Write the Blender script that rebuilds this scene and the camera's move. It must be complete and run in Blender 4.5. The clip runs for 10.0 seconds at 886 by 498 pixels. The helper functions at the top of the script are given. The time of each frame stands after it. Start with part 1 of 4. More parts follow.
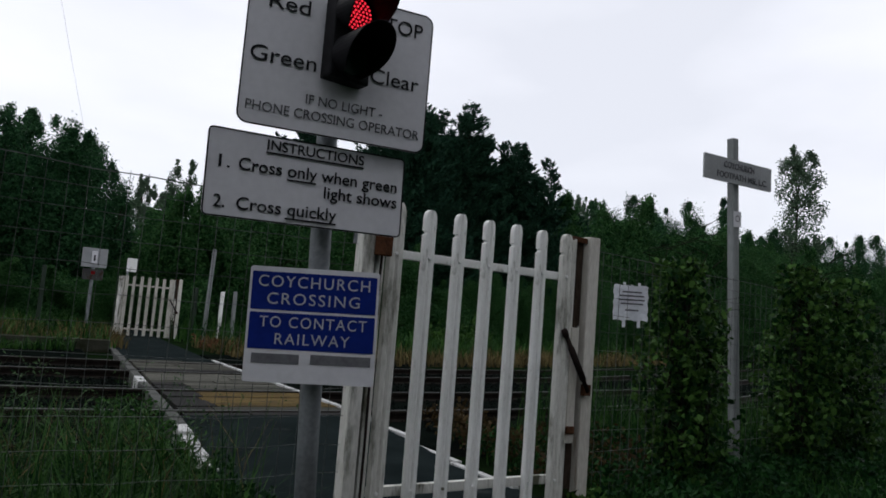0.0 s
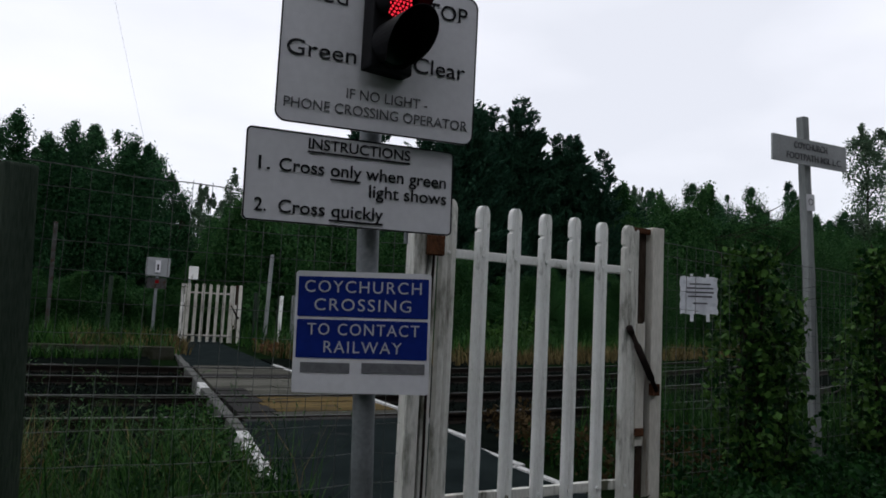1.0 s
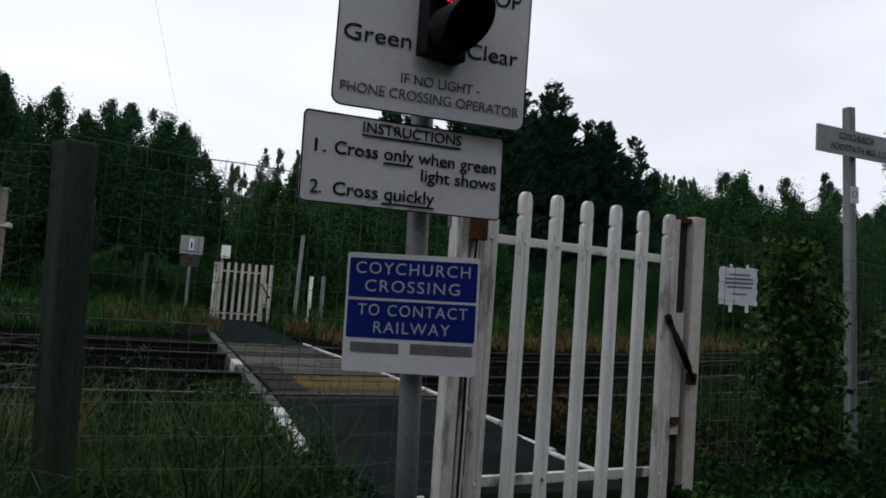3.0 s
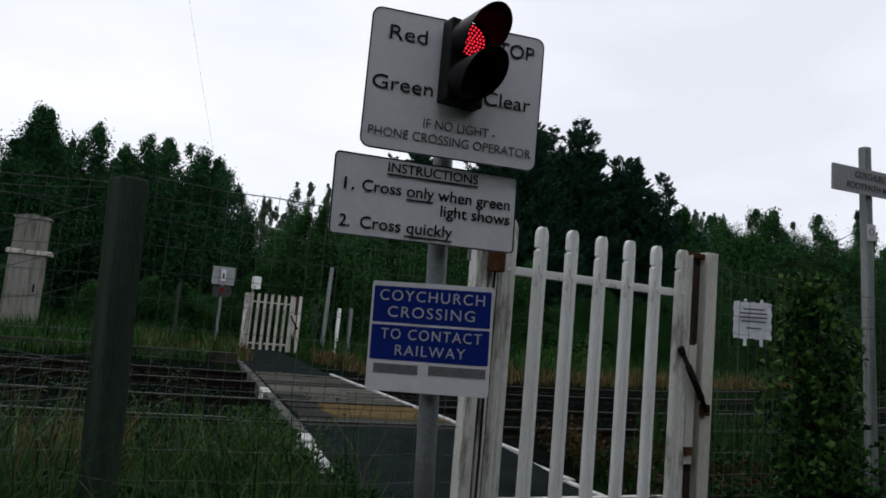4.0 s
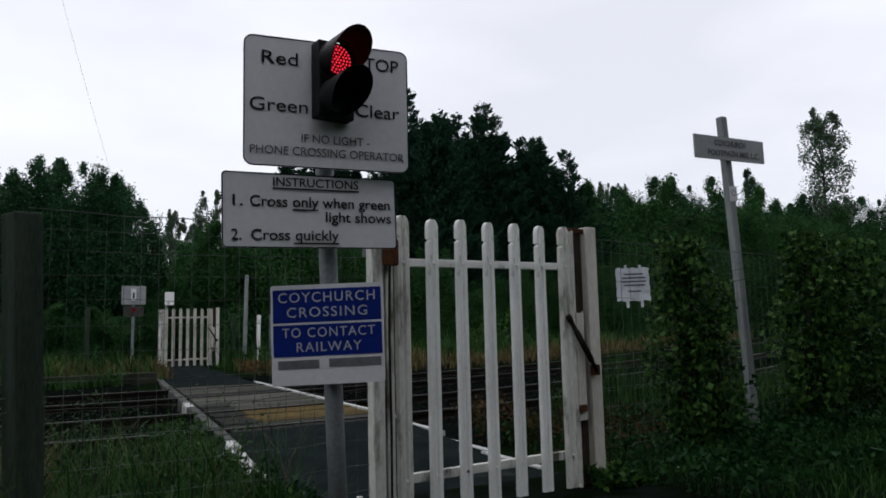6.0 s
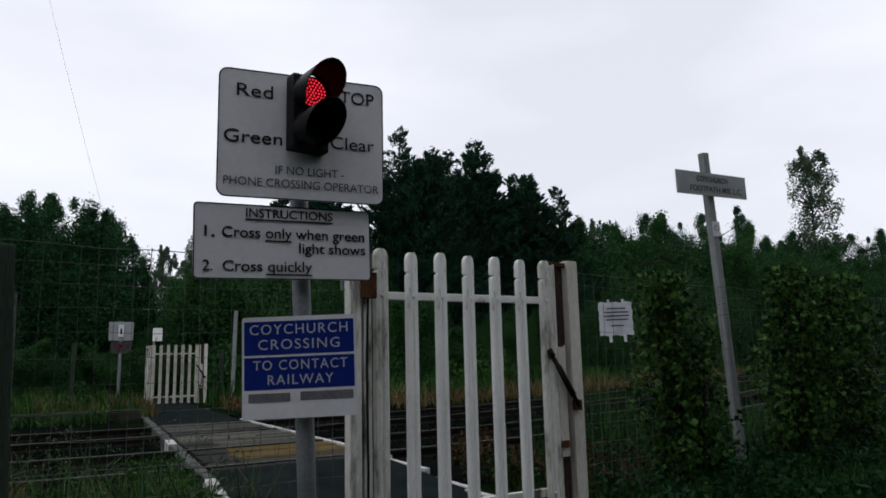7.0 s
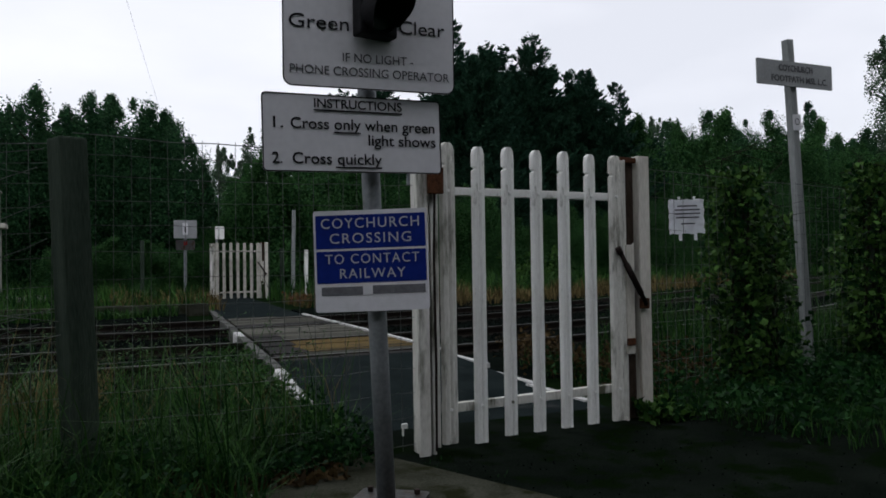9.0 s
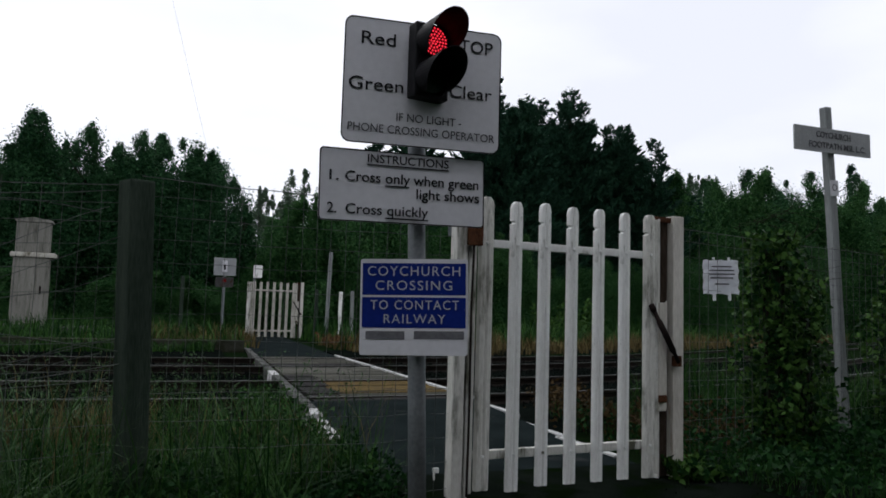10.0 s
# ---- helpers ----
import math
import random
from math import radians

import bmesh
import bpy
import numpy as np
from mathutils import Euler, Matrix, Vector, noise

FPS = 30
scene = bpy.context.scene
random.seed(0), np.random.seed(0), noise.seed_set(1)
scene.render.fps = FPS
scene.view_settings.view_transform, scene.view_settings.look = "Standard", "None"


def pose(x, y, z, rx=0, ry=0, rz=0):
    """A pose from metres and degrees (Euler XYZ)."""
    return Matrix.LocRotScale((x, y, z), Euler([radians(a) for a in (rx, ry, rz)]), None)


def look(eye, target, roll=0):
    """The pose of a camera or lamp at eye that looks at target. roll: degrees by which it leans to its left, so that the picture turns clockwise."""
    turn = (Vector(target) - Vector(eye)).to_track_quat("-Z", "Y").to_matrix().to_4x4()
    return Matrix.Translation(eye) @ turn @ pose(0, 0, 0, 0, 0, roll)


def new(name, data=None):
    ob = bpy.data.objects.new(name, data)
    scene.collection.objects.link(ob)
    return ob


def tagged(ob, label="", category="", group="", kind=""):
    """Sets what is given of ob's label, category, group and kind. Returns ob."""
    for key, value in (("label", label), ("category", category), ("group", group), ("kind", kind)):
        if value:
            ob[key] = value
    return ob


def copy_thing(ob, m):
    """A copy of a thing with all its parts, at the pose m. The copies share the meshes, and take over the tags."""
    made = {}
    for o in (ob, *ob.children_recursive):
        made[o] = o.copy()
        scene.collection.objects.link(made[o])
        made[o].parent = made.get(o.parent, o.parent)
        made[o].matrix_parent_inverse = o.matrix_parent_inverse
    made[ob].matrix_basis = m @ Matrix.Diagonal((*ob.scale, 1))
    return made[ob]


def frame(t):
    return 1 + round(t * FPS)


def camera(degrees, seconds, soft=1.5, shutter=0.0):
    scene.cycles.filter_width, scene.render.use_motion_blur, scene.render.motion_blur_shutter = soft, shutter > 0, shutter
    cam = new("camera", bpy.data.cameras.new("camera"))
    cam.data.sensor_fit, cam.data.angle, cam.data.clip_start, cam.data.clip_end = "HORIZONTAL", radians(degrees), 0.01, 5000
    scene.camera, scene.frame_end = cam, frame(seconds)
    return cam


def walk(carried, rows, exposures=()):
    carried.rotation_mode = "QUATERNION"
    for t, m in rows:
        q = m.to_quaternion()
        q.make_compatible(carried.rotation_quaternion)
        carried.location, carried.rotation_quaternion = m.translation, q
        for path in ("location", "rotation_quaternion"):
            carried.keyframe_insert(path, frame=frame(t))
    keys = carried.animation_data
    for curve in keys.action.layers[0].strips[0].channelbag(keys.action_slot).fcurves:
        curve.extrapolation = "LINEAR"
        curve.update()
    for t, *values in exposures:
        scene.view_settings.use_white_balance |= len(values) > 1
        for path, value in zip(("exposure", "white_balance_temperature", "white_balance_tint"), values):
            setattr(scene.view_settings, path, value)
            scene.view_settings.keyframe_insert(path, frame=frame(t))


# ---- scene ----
cam = camera(64.0, 10.0, soft=1.7)
PATH = [
    (0, (-1.448, -2.846, 0.937), (-0.422, -1.141, 1.140), 4.52),
    (0.5, (-1.397, -2.793, 0.948), (-0.424, -1.059, 1.165), 4.73),
    (1, (-1.376, -2.728, 0.952), (-0.484, -0.948, 1.139), 2.83),
    (1.5, (-1.386, -2.726, 0.947), (-0.454, -0.964, 1.101), 2.86),
    (2, (-1.397, -2.713, 0.946), (-0.493, -0.934, 1.083), 3.40),
    (2.5, (-1.412, -2.700, 0.946), (-0.543, -0.903, 1.073), 3.17),
    (3.8, (-1.496, -2.857, 0.934), (-0.733, -1.019, 1.133), 5.75),
    (4, (-1.493, -2.908, 0.921), (-0.747, -1.066, 1.148), 5.16),
    (4.5, (-1.469, -3.064, 0.933), (-0.705, -1.235, 1.198), 5.12),
    (5, (-1.520, -3.186, 0.922), (-0.692, -1.370, 1.049), 0.76),
    (5.5, (-1.545, -3.206, 0.916), (-0.610, -1.443, 1.048), -2.85),
    (6, (-1.491, -3.182, 0.917), (-0.537, -1.437, 1.126), -1.38),
    (6.2, (-1.456, -3.224, 0.908), (-0.459, -1.509, 1.159), -1.38),
    (7.3, (-1.425, -3.184, 0.891), (-0.489, -1.446, 1.208), -1.10),
    (7.5, (-1.435, -3.134, 0.880), (-0.604, -1.325, 1.081), -2.34),
    (8, (-1.510, -3.184, 0.890), (-0.854, -1.299, 1.020), -1.90),
    (8.5, (-1.451, -3.104, 0.880), (-0.571, -1.308, 0.855), -2.02),
    (9, (-1.454, -3.105, 0.883), (-0.612, -1.292, 0.918), -0.88),
    (9.5, (-1.482, -3.110, 0.891), (-0.734, -1.257, 0.970), -2.08),
    (10, (-1.535, -3.219, 0.889), (-0.782, -1.374, 1.056), 1.73),
]
EXPOSURES = [(t, stops + 0.02, 6320, 7.5) for t, stops in (
    (0, 0.05), (2.5, 0.05), (4.0, 0.05), (4.5, 0.0), (5.0, -0.10), (5.5, -0.10), (6.0, 0.03), (7.3, -0.05), (7.5, -0.13), (8.0, -0.18), (8.5, -0.15),
    (9.0, 0.02), (9.5, 0.16), (10.0, 0.16))]
walk(cam, [(t, look(eye, target, roll)) for t, eye, target, roll in PATH], EXPOSURES)

# ---- world and light ----
world = bpy.data.worlds.new("overcast")
scene.world = world
world.use_nodes = True
wt = world.node_tree
wt.nodes.clear()
w_out = wt.nodes.new("ShaderNodeOutputWorld")
w_bg = wt.nodes.new("ShaderNodeBackground")
w_sky = wt.nodes.new("ShaderNodeTexSky")
w_sky.sky_type, w_sky.sun_disc = "NISHITA", False
w_sky.sun_elevation, w_sky.sun_rotation = radians(48), radians(200)
w_co = wt.nodes.new("ShaderNodeTexCoord")
w_map = wt.nodes.new("ShaderNodeMapping")
w_map.inputs["Scale"].default_value = (1.0, 1.0, 2.6)
w_noise = wt.nodes.new("ShaderNodeTexNoise")
w_noise.inputs["Scale"].default_value, w_noise.inputs["Detail"].default_value = 2.2, 5
w_noise.inputs["Roughness"].default_value = 0.45
w_ramp = wt.nodes.new("ShaderNodeValToRGB")
w_ramp.color_ramp.elements[0].position, w_ramp.color_ramp.elements[1].position = 0.34, 0.68
w_ramp.color_ramp.elements[0].color = (0.79, 0.785, 0.85, 1)
w_ramp.color_ramp.elements[1].color = (1.0, 0.98, 1.04, 1)
w_dim = wt.nodes.new("ShaderNodeMix")
w_dim.data_type = "RGBA"
w_dim.blend_type = "MULTIPLY"
w_dim.inputs["Factor"].default_value = 1.0
w_dim.inputs["B"].default_value = (0.1, 0.1, 0.1, 1)
w_mix = wt.nodes.new("ShaderNodeMix")
w_mix.data_type = "RGBA"
w_mix.inputs["Factor"].default_value = 0.93
wt.links.new(w_co.outputs["Generated"], w_map.inputs["Vector"])
wt.links.new(w_map.outputs["Vector"], w_noise.inputs["Vector"])
wt.links.new(w_noise.outputs["Fac"], w_ramp.inputs["Fac"])
wt.links.new(w_sky.outputs["Color"], w_dim.inputs["A"])
wt.links.new(w_dim.outputs["Result"], w_mix.inputs["A"])
wt.links.new(w_ramp.outputs["Color"], w_mix.inputs["B"])
wt.links.new(w_mix.outputs["Result"], w_bg.inputs["Color"])
w_bg.inputs["Strength"].default_value = 1.06
wt.links.new(w_bg.outputs["Background"], w_out.inputs["Surface"])

sun_data = bpy.data.lights.new("sun", "SUN")
sun_data.energy, sun_data.angle, sun_data.color = 0.5, radians(30), (1.0, 0.97, 0.92)
sun = new("sun", sun_data)
sun.rotation_euler = (radians(42), 0, radians(-160))


# ---- materials ----
def material(name, dark, light, scale=6.0, rough=0.7, metal=0.0, bump=0.15, fine=60.0, spot=None, spot_at=(0.6, 0.68),
             spot_scale=3.0, island=0.0, per_object=0.0, leaf=False, stretch=(1, 1, 1), spec=0.06):
    """Two colours mixed by a coarse and a fine noise, optional stains of a third colour, and fine relief."""
    m = bpy.data.materials.new(name)
    m.use_nodes = True
    t = m.node_tree
    n, lk = t.nodes, t.links
    b = n["Principled BSDF"]
    b.inputs["Roughness"].default_value, b.inputs["Metallic"].default_value = rough, metal
    b.inputs["Specular IOR Level"].default_value = spec
    co = n.new("ShaderNodeTexCoord")
    mp = n.new("ShaderNodeMapping")
    mp.inputs["Scale"].default_value = stretch
    lk.new(co.outputs["Object"], mp.inputs["Vector"])
    a = n.new("ShaderNodeTexNoise")
    a.inputs["Scale"].default_value, a.inputs["Detail"].default_value = scale, 6
    f = n.new("ShaderNodeTexNoise")
    f.inputs["Scale"].default_value, f.inputs["Detail"].default_value = fine, 4
    for x in (a, f):
        lk.new(mp.outputs["Vector"], x.inputs["Vector"])
    mean = n.new("ShaderNodeMath")
    mean.operation = "MULTIPLY_ADD"
    mean.inputs[1].default_value = 0.45
    lk.new(f.outputs["Fac"], mean.inputs[0])
    half = n.new("ShaderNodeMath")
    half.operation = "MULTIPLY"
    half.inputs[1].default_value = 0.55
    lk.new(a.outputs["Fac"], half.inputs[0])
    lk.new(half.outputs[0], mean.inputs[2])
    fac = mean.outputs[0]
    if island or per_object:
        src = n.new("ShaderNodeNewGeometry").outputs["Random Per Island"] if island else n.new("ShaderNodeObjectInfo").outputs["Random"]
        add = n.new("ShaderNodeMath")
        add.operation = "MULTIPLY_ADD"
        add.inputs[1].default_value = island or per_object
        lk.new(src, add.inputs[0])
        sub = n.new("ShaderNodeMath")
        sub.operation = "SUBTRACT"
        sub.inputs[1].default_value = 0.5 * (island or per_object)
        lk.new(fac, sub.inputs[0])
        lk.new(sub.outputs[0], add.inputs[2])
        fac = add.outputs[0]
    ramp = n.new("ShaderNodeValToRGB")
    ramp.color_ramp.elements[0].position, ramp.color_ramp.elements[1].position = 0.34, 0.66
    ramp.color_ramp.elements[0].color, ramp.color_ramp.elements[1].color = (*dark, 1), (*light, 1)
    lk.new(fac, ramp.inputs["Fac"])
    col = ramp.outputs["Color"]
    if spot:
        s = n.new("ShaderNodeTexNoise")
        s.inputs["Scale"].default_value, s.inputs["Detail"].default_value = spot_scale, 8
        s.inputs["Roughness"].default_value = 0.65
        lk.new(mp.outputs["Vector"], s.inputs["Vector"])
        r = n.new("ShaderNodeMapRange")
        r.inputs["From Min"].default_value, r.inputs["From Max"].default_value = spot_at
        lk.new(s.outputs["Fac"], r.inputs["Value"])
        mx = n.new("ShaderNodeMix")
        mx.data_type = "RGBA"
        lk.new(r.outputs["Result"], mx.inputs["Factor"])
        lk.new(col, mx.inputs["A"])
        mx.inputs["B"].default_value = (*spot, 1)
        col = mx.outputs["Result"]
    lk.new(col, b.inputs["Base Color"])
    if bump:
        bp = n.new("ShaderNodeBump")
        bp.inputs["Strength"].default_value, bp.inputs["Distance"].default_value = bump, 0.01
        lk.new(f.outputs["Fac"], bp.inputs["Height"])
        lk.new(bp.outputs["Normal"], b.inputs["Normal"])
    if leaf:
        tr = n.new("ShaderNodeBsdfTranslucent")
        lk.new(col, tr.inputs["Color"])
        ms = n.new("ShaderNodeMixShader")
        ms.inputs["Fac"].default_value = 0.22
        lk.new(b.outputs["BSDF"], ms.inputs[1])
        lk.new(tr.outputs["BSDF"], ms.inputs[2])
        lk.new(ms.outputs["Shader"], n["Material Output"].inputs["Surface"])
    return m


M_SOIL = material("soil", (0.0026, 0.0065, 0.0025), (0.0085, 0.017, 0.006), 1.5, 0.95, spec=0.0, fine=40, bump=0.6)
M_TARMAC = material("tarmac", (0.0068, 0.0098, 0.0100), (0.0165, 0.0222, 0.0225), 3, 0.9, spec=0.0, fine=140, bump=0.5,
                    spot=(0.04, 0.042, 0.042), spot_at=(0.58, 0.75), spot_scale=2.2)
M_OLD_TARMAC = material("mossy_tarmac", (0.0020, 0.0034, 0.0024), (0.0095, 0.0128, 0.0100), 2.4, 0.95, spec=0.0, fine=120, bump=0.5,
                        spot=(0.003, 0.0065, 0.002), spot_at=(0.5, 0.6), spot_scale=3.4)
M_CONCRETE = material("concrete", (0.019, 0.020, 0.014), (0.052, 0.054, 0.042), 4, 0.95, spec=0.0, fine=90, bump=0.4,
                      spot=(0.014, 0.016, 0.008), spot_at=(0.48, 0.62), spot_scale=5)
M_EDGING = material("grey_edging_stone", (0.05, 0.052, 0.048), (0.14, 0.142, 0.135), 6, 0.9, fine=80, bump=0.4, spec=0.0,
                    spot=(0.03, 0.03, 0.026), spot_at=(0.52, 0.66), spot_scale=6)
M_DECK = material("worn_deck_board", (0.047, 0.047, 0.04), (0.105, 0.104, 0.09), 5, 0.85, spec=0.0, fine=70, bump=0.4, per_object=0.3, stretch=(1, 6, 1))
M_YELLOW_DECK = material("yellowed_deck_board", (0.06, 0.045, 0.022), (0.135, 0.098, 0.042), 5, 0.85, spec=0.0, fine=70, bump=0.4, per_object=0.3,
                         stretch=(1, 6, 1), spot=(0.05, 0.042, 0.032), spot_at=(0.5, 0.62), spot_scale=3)
M_DARK_STRIP = material("dark_deck_strip", (0.008, 0.008, 0.008), (0.02, 0.019, 0.018), 6, 0.8)
M_WHITE_LINE = material("worn_white_paint", (0.33, 0.33, 0.32), (0.58, 0.58, 0.57), 8, 0.75, fine=80, bump=0.3,
                        spot=(0.10, 0.10, 0.095), spot_at=(0.54, 0.62), spot_scale=7)
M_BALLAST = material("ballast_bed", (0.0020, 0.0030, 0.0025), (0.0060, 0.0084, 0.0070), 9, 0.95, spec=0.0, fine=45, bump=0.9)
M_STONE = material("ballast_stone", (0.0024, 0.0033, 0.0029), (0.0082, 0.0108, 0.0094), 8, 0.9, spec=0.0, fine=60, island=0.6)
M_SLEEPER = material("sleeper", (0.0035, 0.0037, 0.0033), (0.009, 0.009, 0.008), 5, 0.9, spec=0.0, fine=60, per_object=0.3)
M_RAIL = material("rusted_rail", (0.007, 0.006, 0.005), (0.02, 0.016, 0.013), 12, 0.8, 0.2)
M_RAIL_TOP = material("worn_rail_head", (0.02, 0.022, 0.022), (0.06, 0.063, 0.062), 3, 0.5, 0.8, bump=0.02)
M_WHITE = material("white_gate_paint", (0.68, 0.685, 0.655), (0.84, 0.845, 0.82), spec=0.25, scale=7, rough=0.5, fine=110, bump=0.12, stretch=(1, 1, 0.35),
                   spot=(0.17, 0.17, 0.135), spot_at=(0.575, 0.66), spot_scale=9)
M_DIRTY_WHITE = material("stained_gate_paint", (0.48, 0.475, 0.43), (0.72, 0.715, 0.67), spec=0.25, scale=6, rough=0.6, fine=100, bump=0.2, stretch=(1, 1, 0.25),
                         spot=(0.085, 0.088, 0.06), spot_at=(0.5, 0.63), spot_scale=9)
M_OLD_PAINT = material("grimy_cream_paint", (0.30, 0.29, 0.25), (0.56, 0.545, 0.49), 6, 0.7, fine=60, bump=0.2, stretch=(1, 1, 0.3),
                       spot=(0.10, 0.09, 0.06), spot_at=(0.52, 0.66), spot_scale=8)
M_RUSTY_POST = material("rust_streaked_paint", (0.44, 0.42, 0.37), (0.66, 0.64, 0.58), 5, 0.65, fine=90, bump=0.25, stretch=(1, 1, 0.22),
                        spot=(0.25, 0.155, 0.085), spot_at=(0.6, 0.74), spot_scale=7)
M_RUST = material("rust", (0.035, 0.016, 0.010), (0.11, 0.048, 0.024), 14, 0.9, 0.1, fine=90, bump=0.5)
# corroded brown, with the shadow of the post's slot put into the colour
M_WEB_SHADE = material("shade_darkened_corroded_steel", (0.022, 0.016, 0.012), (0.075, 0.055, 0.042), 9, 0.9, fine=70, bump=0.4, stretch=(1, 1, 0.3))
M_BLACK_BAR = material("dark_rusted_bar", (0.010, 0.008, 0.008), (0.03, 0.021, 0.018), 14, 0.7, 0.2)
M_GALV = material("galvanised_steel", (0.12, 0.132, 0.14), (0.225, 0.24, 0.25), spec=0.25, scale=9, rough=0.55, metal=0.4, fine=70, bump=0.06)
M_DULL_STEEL = material("dull_stained_steel", (0.03, 0.031, 0.031), (0.085, 0.087, 0.086), 7, 0.45, 0.4, spot=(0.04, 0.025, 0.015), spot_at=(0.5, 0.62), spot_scale=9)
M_SIGN = material("white_sign_face", (0.53, 0.53, 0.555), (0.60, 0.60, 0.625), spec=0.25, scale=5, rough=0.42, fine=40, bump=0.02,
                  spot=(0.40, 0.40, 0.40), spot_at=(0.62, 0.85), spot_scale=4)
M_SIGN_BACK = material("grey_sign_back", (0.22, 0.23, 0.235), (0.32, 0.33, 0.335), spec=0.25, scale=5, rough=0.55, metal=0.2)
M_INK = material("black_sign_ink", (0.012, 0.012, 0.014), (0.02, 0.02, 0.024), 10, 0.45, bump=0)
M_FADED_INK = material("faded_black_ink", (0.06, 0.06, 0.065), (0.13, 0.13, 0.14), 40, 0.5, bump=0)
M_BLUE = material("blue_sign_face", (0.004, 0.014, 0.13), (0.006, 0.02, 0.175), spec=0.1, scale=5, rough=0.5, fine=40, bump=0.02)
M_SILVER = material("pale_lettering", (0.33, 0.35, 0.4), (0.43, 0.45, 0.5), 20, 0.4, bump=0)
M_GREY_INK = material("grey_bar_ink", (0.10, 0.10, 0.11), (0.16, 0.16, 0.17), 20, 0.5, bump=0)
M_BLACK = material("black_signal_plastic", (0.008, 0.008, 0.009), (0.016, 0.016, 0.018), 10, 0.5, bump=0.05)
M_LENS = material("dark_red_lens", (0.10, 0.004, 0.005), (0.18, 0.006, 0.008), spec=0.25, scale=10, rough=0.25, bump=0)
M_GREEN_LENS = material("unlit_green_lens", (0.004, 0.02, 0.012), (0.008, 0.035, 0.02), spec=0.25, scale=10, rough=0.25, bump=0)
M_LED = bpy.data.materials.new("lit_red_led")
M_LED.use_nodes = True
M_LED.node_tree.nodes["Principled BSDF"].inputs["Base Color"].default_value = (0.6, 0.02, 0.03, 1)
M_LED.node_tree.nodes["Principled BSDF"].inputs["Emission Color"].default_value = (1.0, 0.03, 0.06, 1)
M_LED.node_tree.nodes["Principled BSDF"].inputs["Emission Strength"].default_value = 0.9
M_OLD_WOOD = material("weathered_fence_wood", (0.015, 0.024, 0.017), (0.045, 0.06, 0.046), 5, 0.95, fine=60, bump=0.5, stretch=(3, 3, 0.3))
M_PALE_WOOD = material("grey_weathered_wood", (0.15, 0.163, 0.163), (0.285, 0.30, 0.298), 5, 0.9, fine=60, bump=0.4, stretch=(3, 3, 0.25),
                       spot=(0.15, 0.12, 0.085), spot_at=(0.6, 0.76), spot_scale=4)
M_WIRE = material("dull_wire", (0.05, 0.057, 0.056), (0.135, 0.142, 0.138), 14, 0.55, 0.5, bump=0)
M_PAPER = material("crumpled_paper", (0.64, 0.655, 0.69), (0.80, 0.81, 0.84), 9, 0.5, fine=25, bump=0.3)
M_CABINET = material("cabinet_paint", (0.15, 0.148, 0.13), (0.25, 0.246, 0.22), 3, 0.6, spot=(0.09, 0.09, 0.075), spot_at=(0.5, 0.66), spot_scale=5, stretch=(3, 3, 0.3))
M_BARK = material("bark", (0.01, 0.008, 0.006), (0.028, 0.024, 0.018), 5, 0.95, fine=30, bump=0.7)
M_LEAF_DARK = material("dark_broadleaf", (0.008, 0.034, 0.014), (0.034, 0.096, 0.036), 0.8, 0.6, fine=3, bump=0, island=0.5, leaf=True)
M_LEAF_MID = material("mid_broadleaf", (0.011, 0.045, 0.014), (0.046, 0.118, 0.034), 0.8, 0.6, fine=3, bump=0, island=0.5, leaf=True)
# distance haze is mixed into this paler, greyer leaf colour
M_LEAF_HAZE = material("haze_tinted_grey_green_leaf", (0.045, 0.08, 0.048), (0.09, 0.14, 0.084), 0.8, 0.65, fine=3, bump=0, island=0.5, leaf=True)
M_CONIFER = material("conifer_needles", (0.007, 0.026, 0.016), (0.024, 0.064, 0.036), 0.8, 0.65, fine=3, bump=0, island=0.5, leaf=True)
M_IVY = material("ivy_leaf", (0.005, 0.026, 0.006), (0.056, 0.12, 0.025), 2.5, 0.45, fine=9, bump=0, island=0.7, leaf=True)
M_BRAMBLE = material("bramble_leaf", (0.003, 0.018, 0.005), (0.016, 0.056, 0.013), 2, 0.55, fine=9, bump=0, island=0.6, leaf=True)
M_GRASS = material("grass_blade", (0.005, 0.026, 0.0055), (0.034, 0.088, 0.017), 1.2, 0.6, fine=9, bump=0, island=0.6, leaf=True)
M_PALE_GRASS = material("pale_grass_stem", (0.022, 0.055, 0.022), (0.085, 0.145, 0.065), 2, 0.6, fine=9, bump=0, island=0.6, leaf=True)
M_DRY = material("dry_grass", (0.045, 0.036, 0.014), (0.14, 0.11, 0.048), 2, 0.8, fine=9, bump=0, island=0.6, leaf=True)
M_RUSSET = material("russet_bracken", (0.05, 0.024, 0.012), (0.15, 0.075, 0.038), 2, 0.8, fine=9, bump=0, island=0.6, leaf=True)
M_DEAD = material("brown_dead_leaf", (0.022, 0.015, 0.007), (0.062, 0.042, 0.018), 3, 0.8, fine=9, bump=0, island=0.6, leaf=True)


# ---- mesh helpers ----
def part(name, bm, mat, parent=None, label="", smooth=False):
    me = bpy.data.meshes.new(name)
    bm.to_mesh(me)
    bm.free()
    me.materials.append(mat)
    if smooth:
        me.shade_smooth()
    ob = new(name, me)
    ob.parent = parent
    if label:
        ob["label"] = label
    return ob


def thing(name, m, label, category, group="", kind=""):
    ob = new(name)
    ob.matrix_basis = m
    ob.empty_display_size = 0.1
    return tagged(ob, label, category, group, kind)


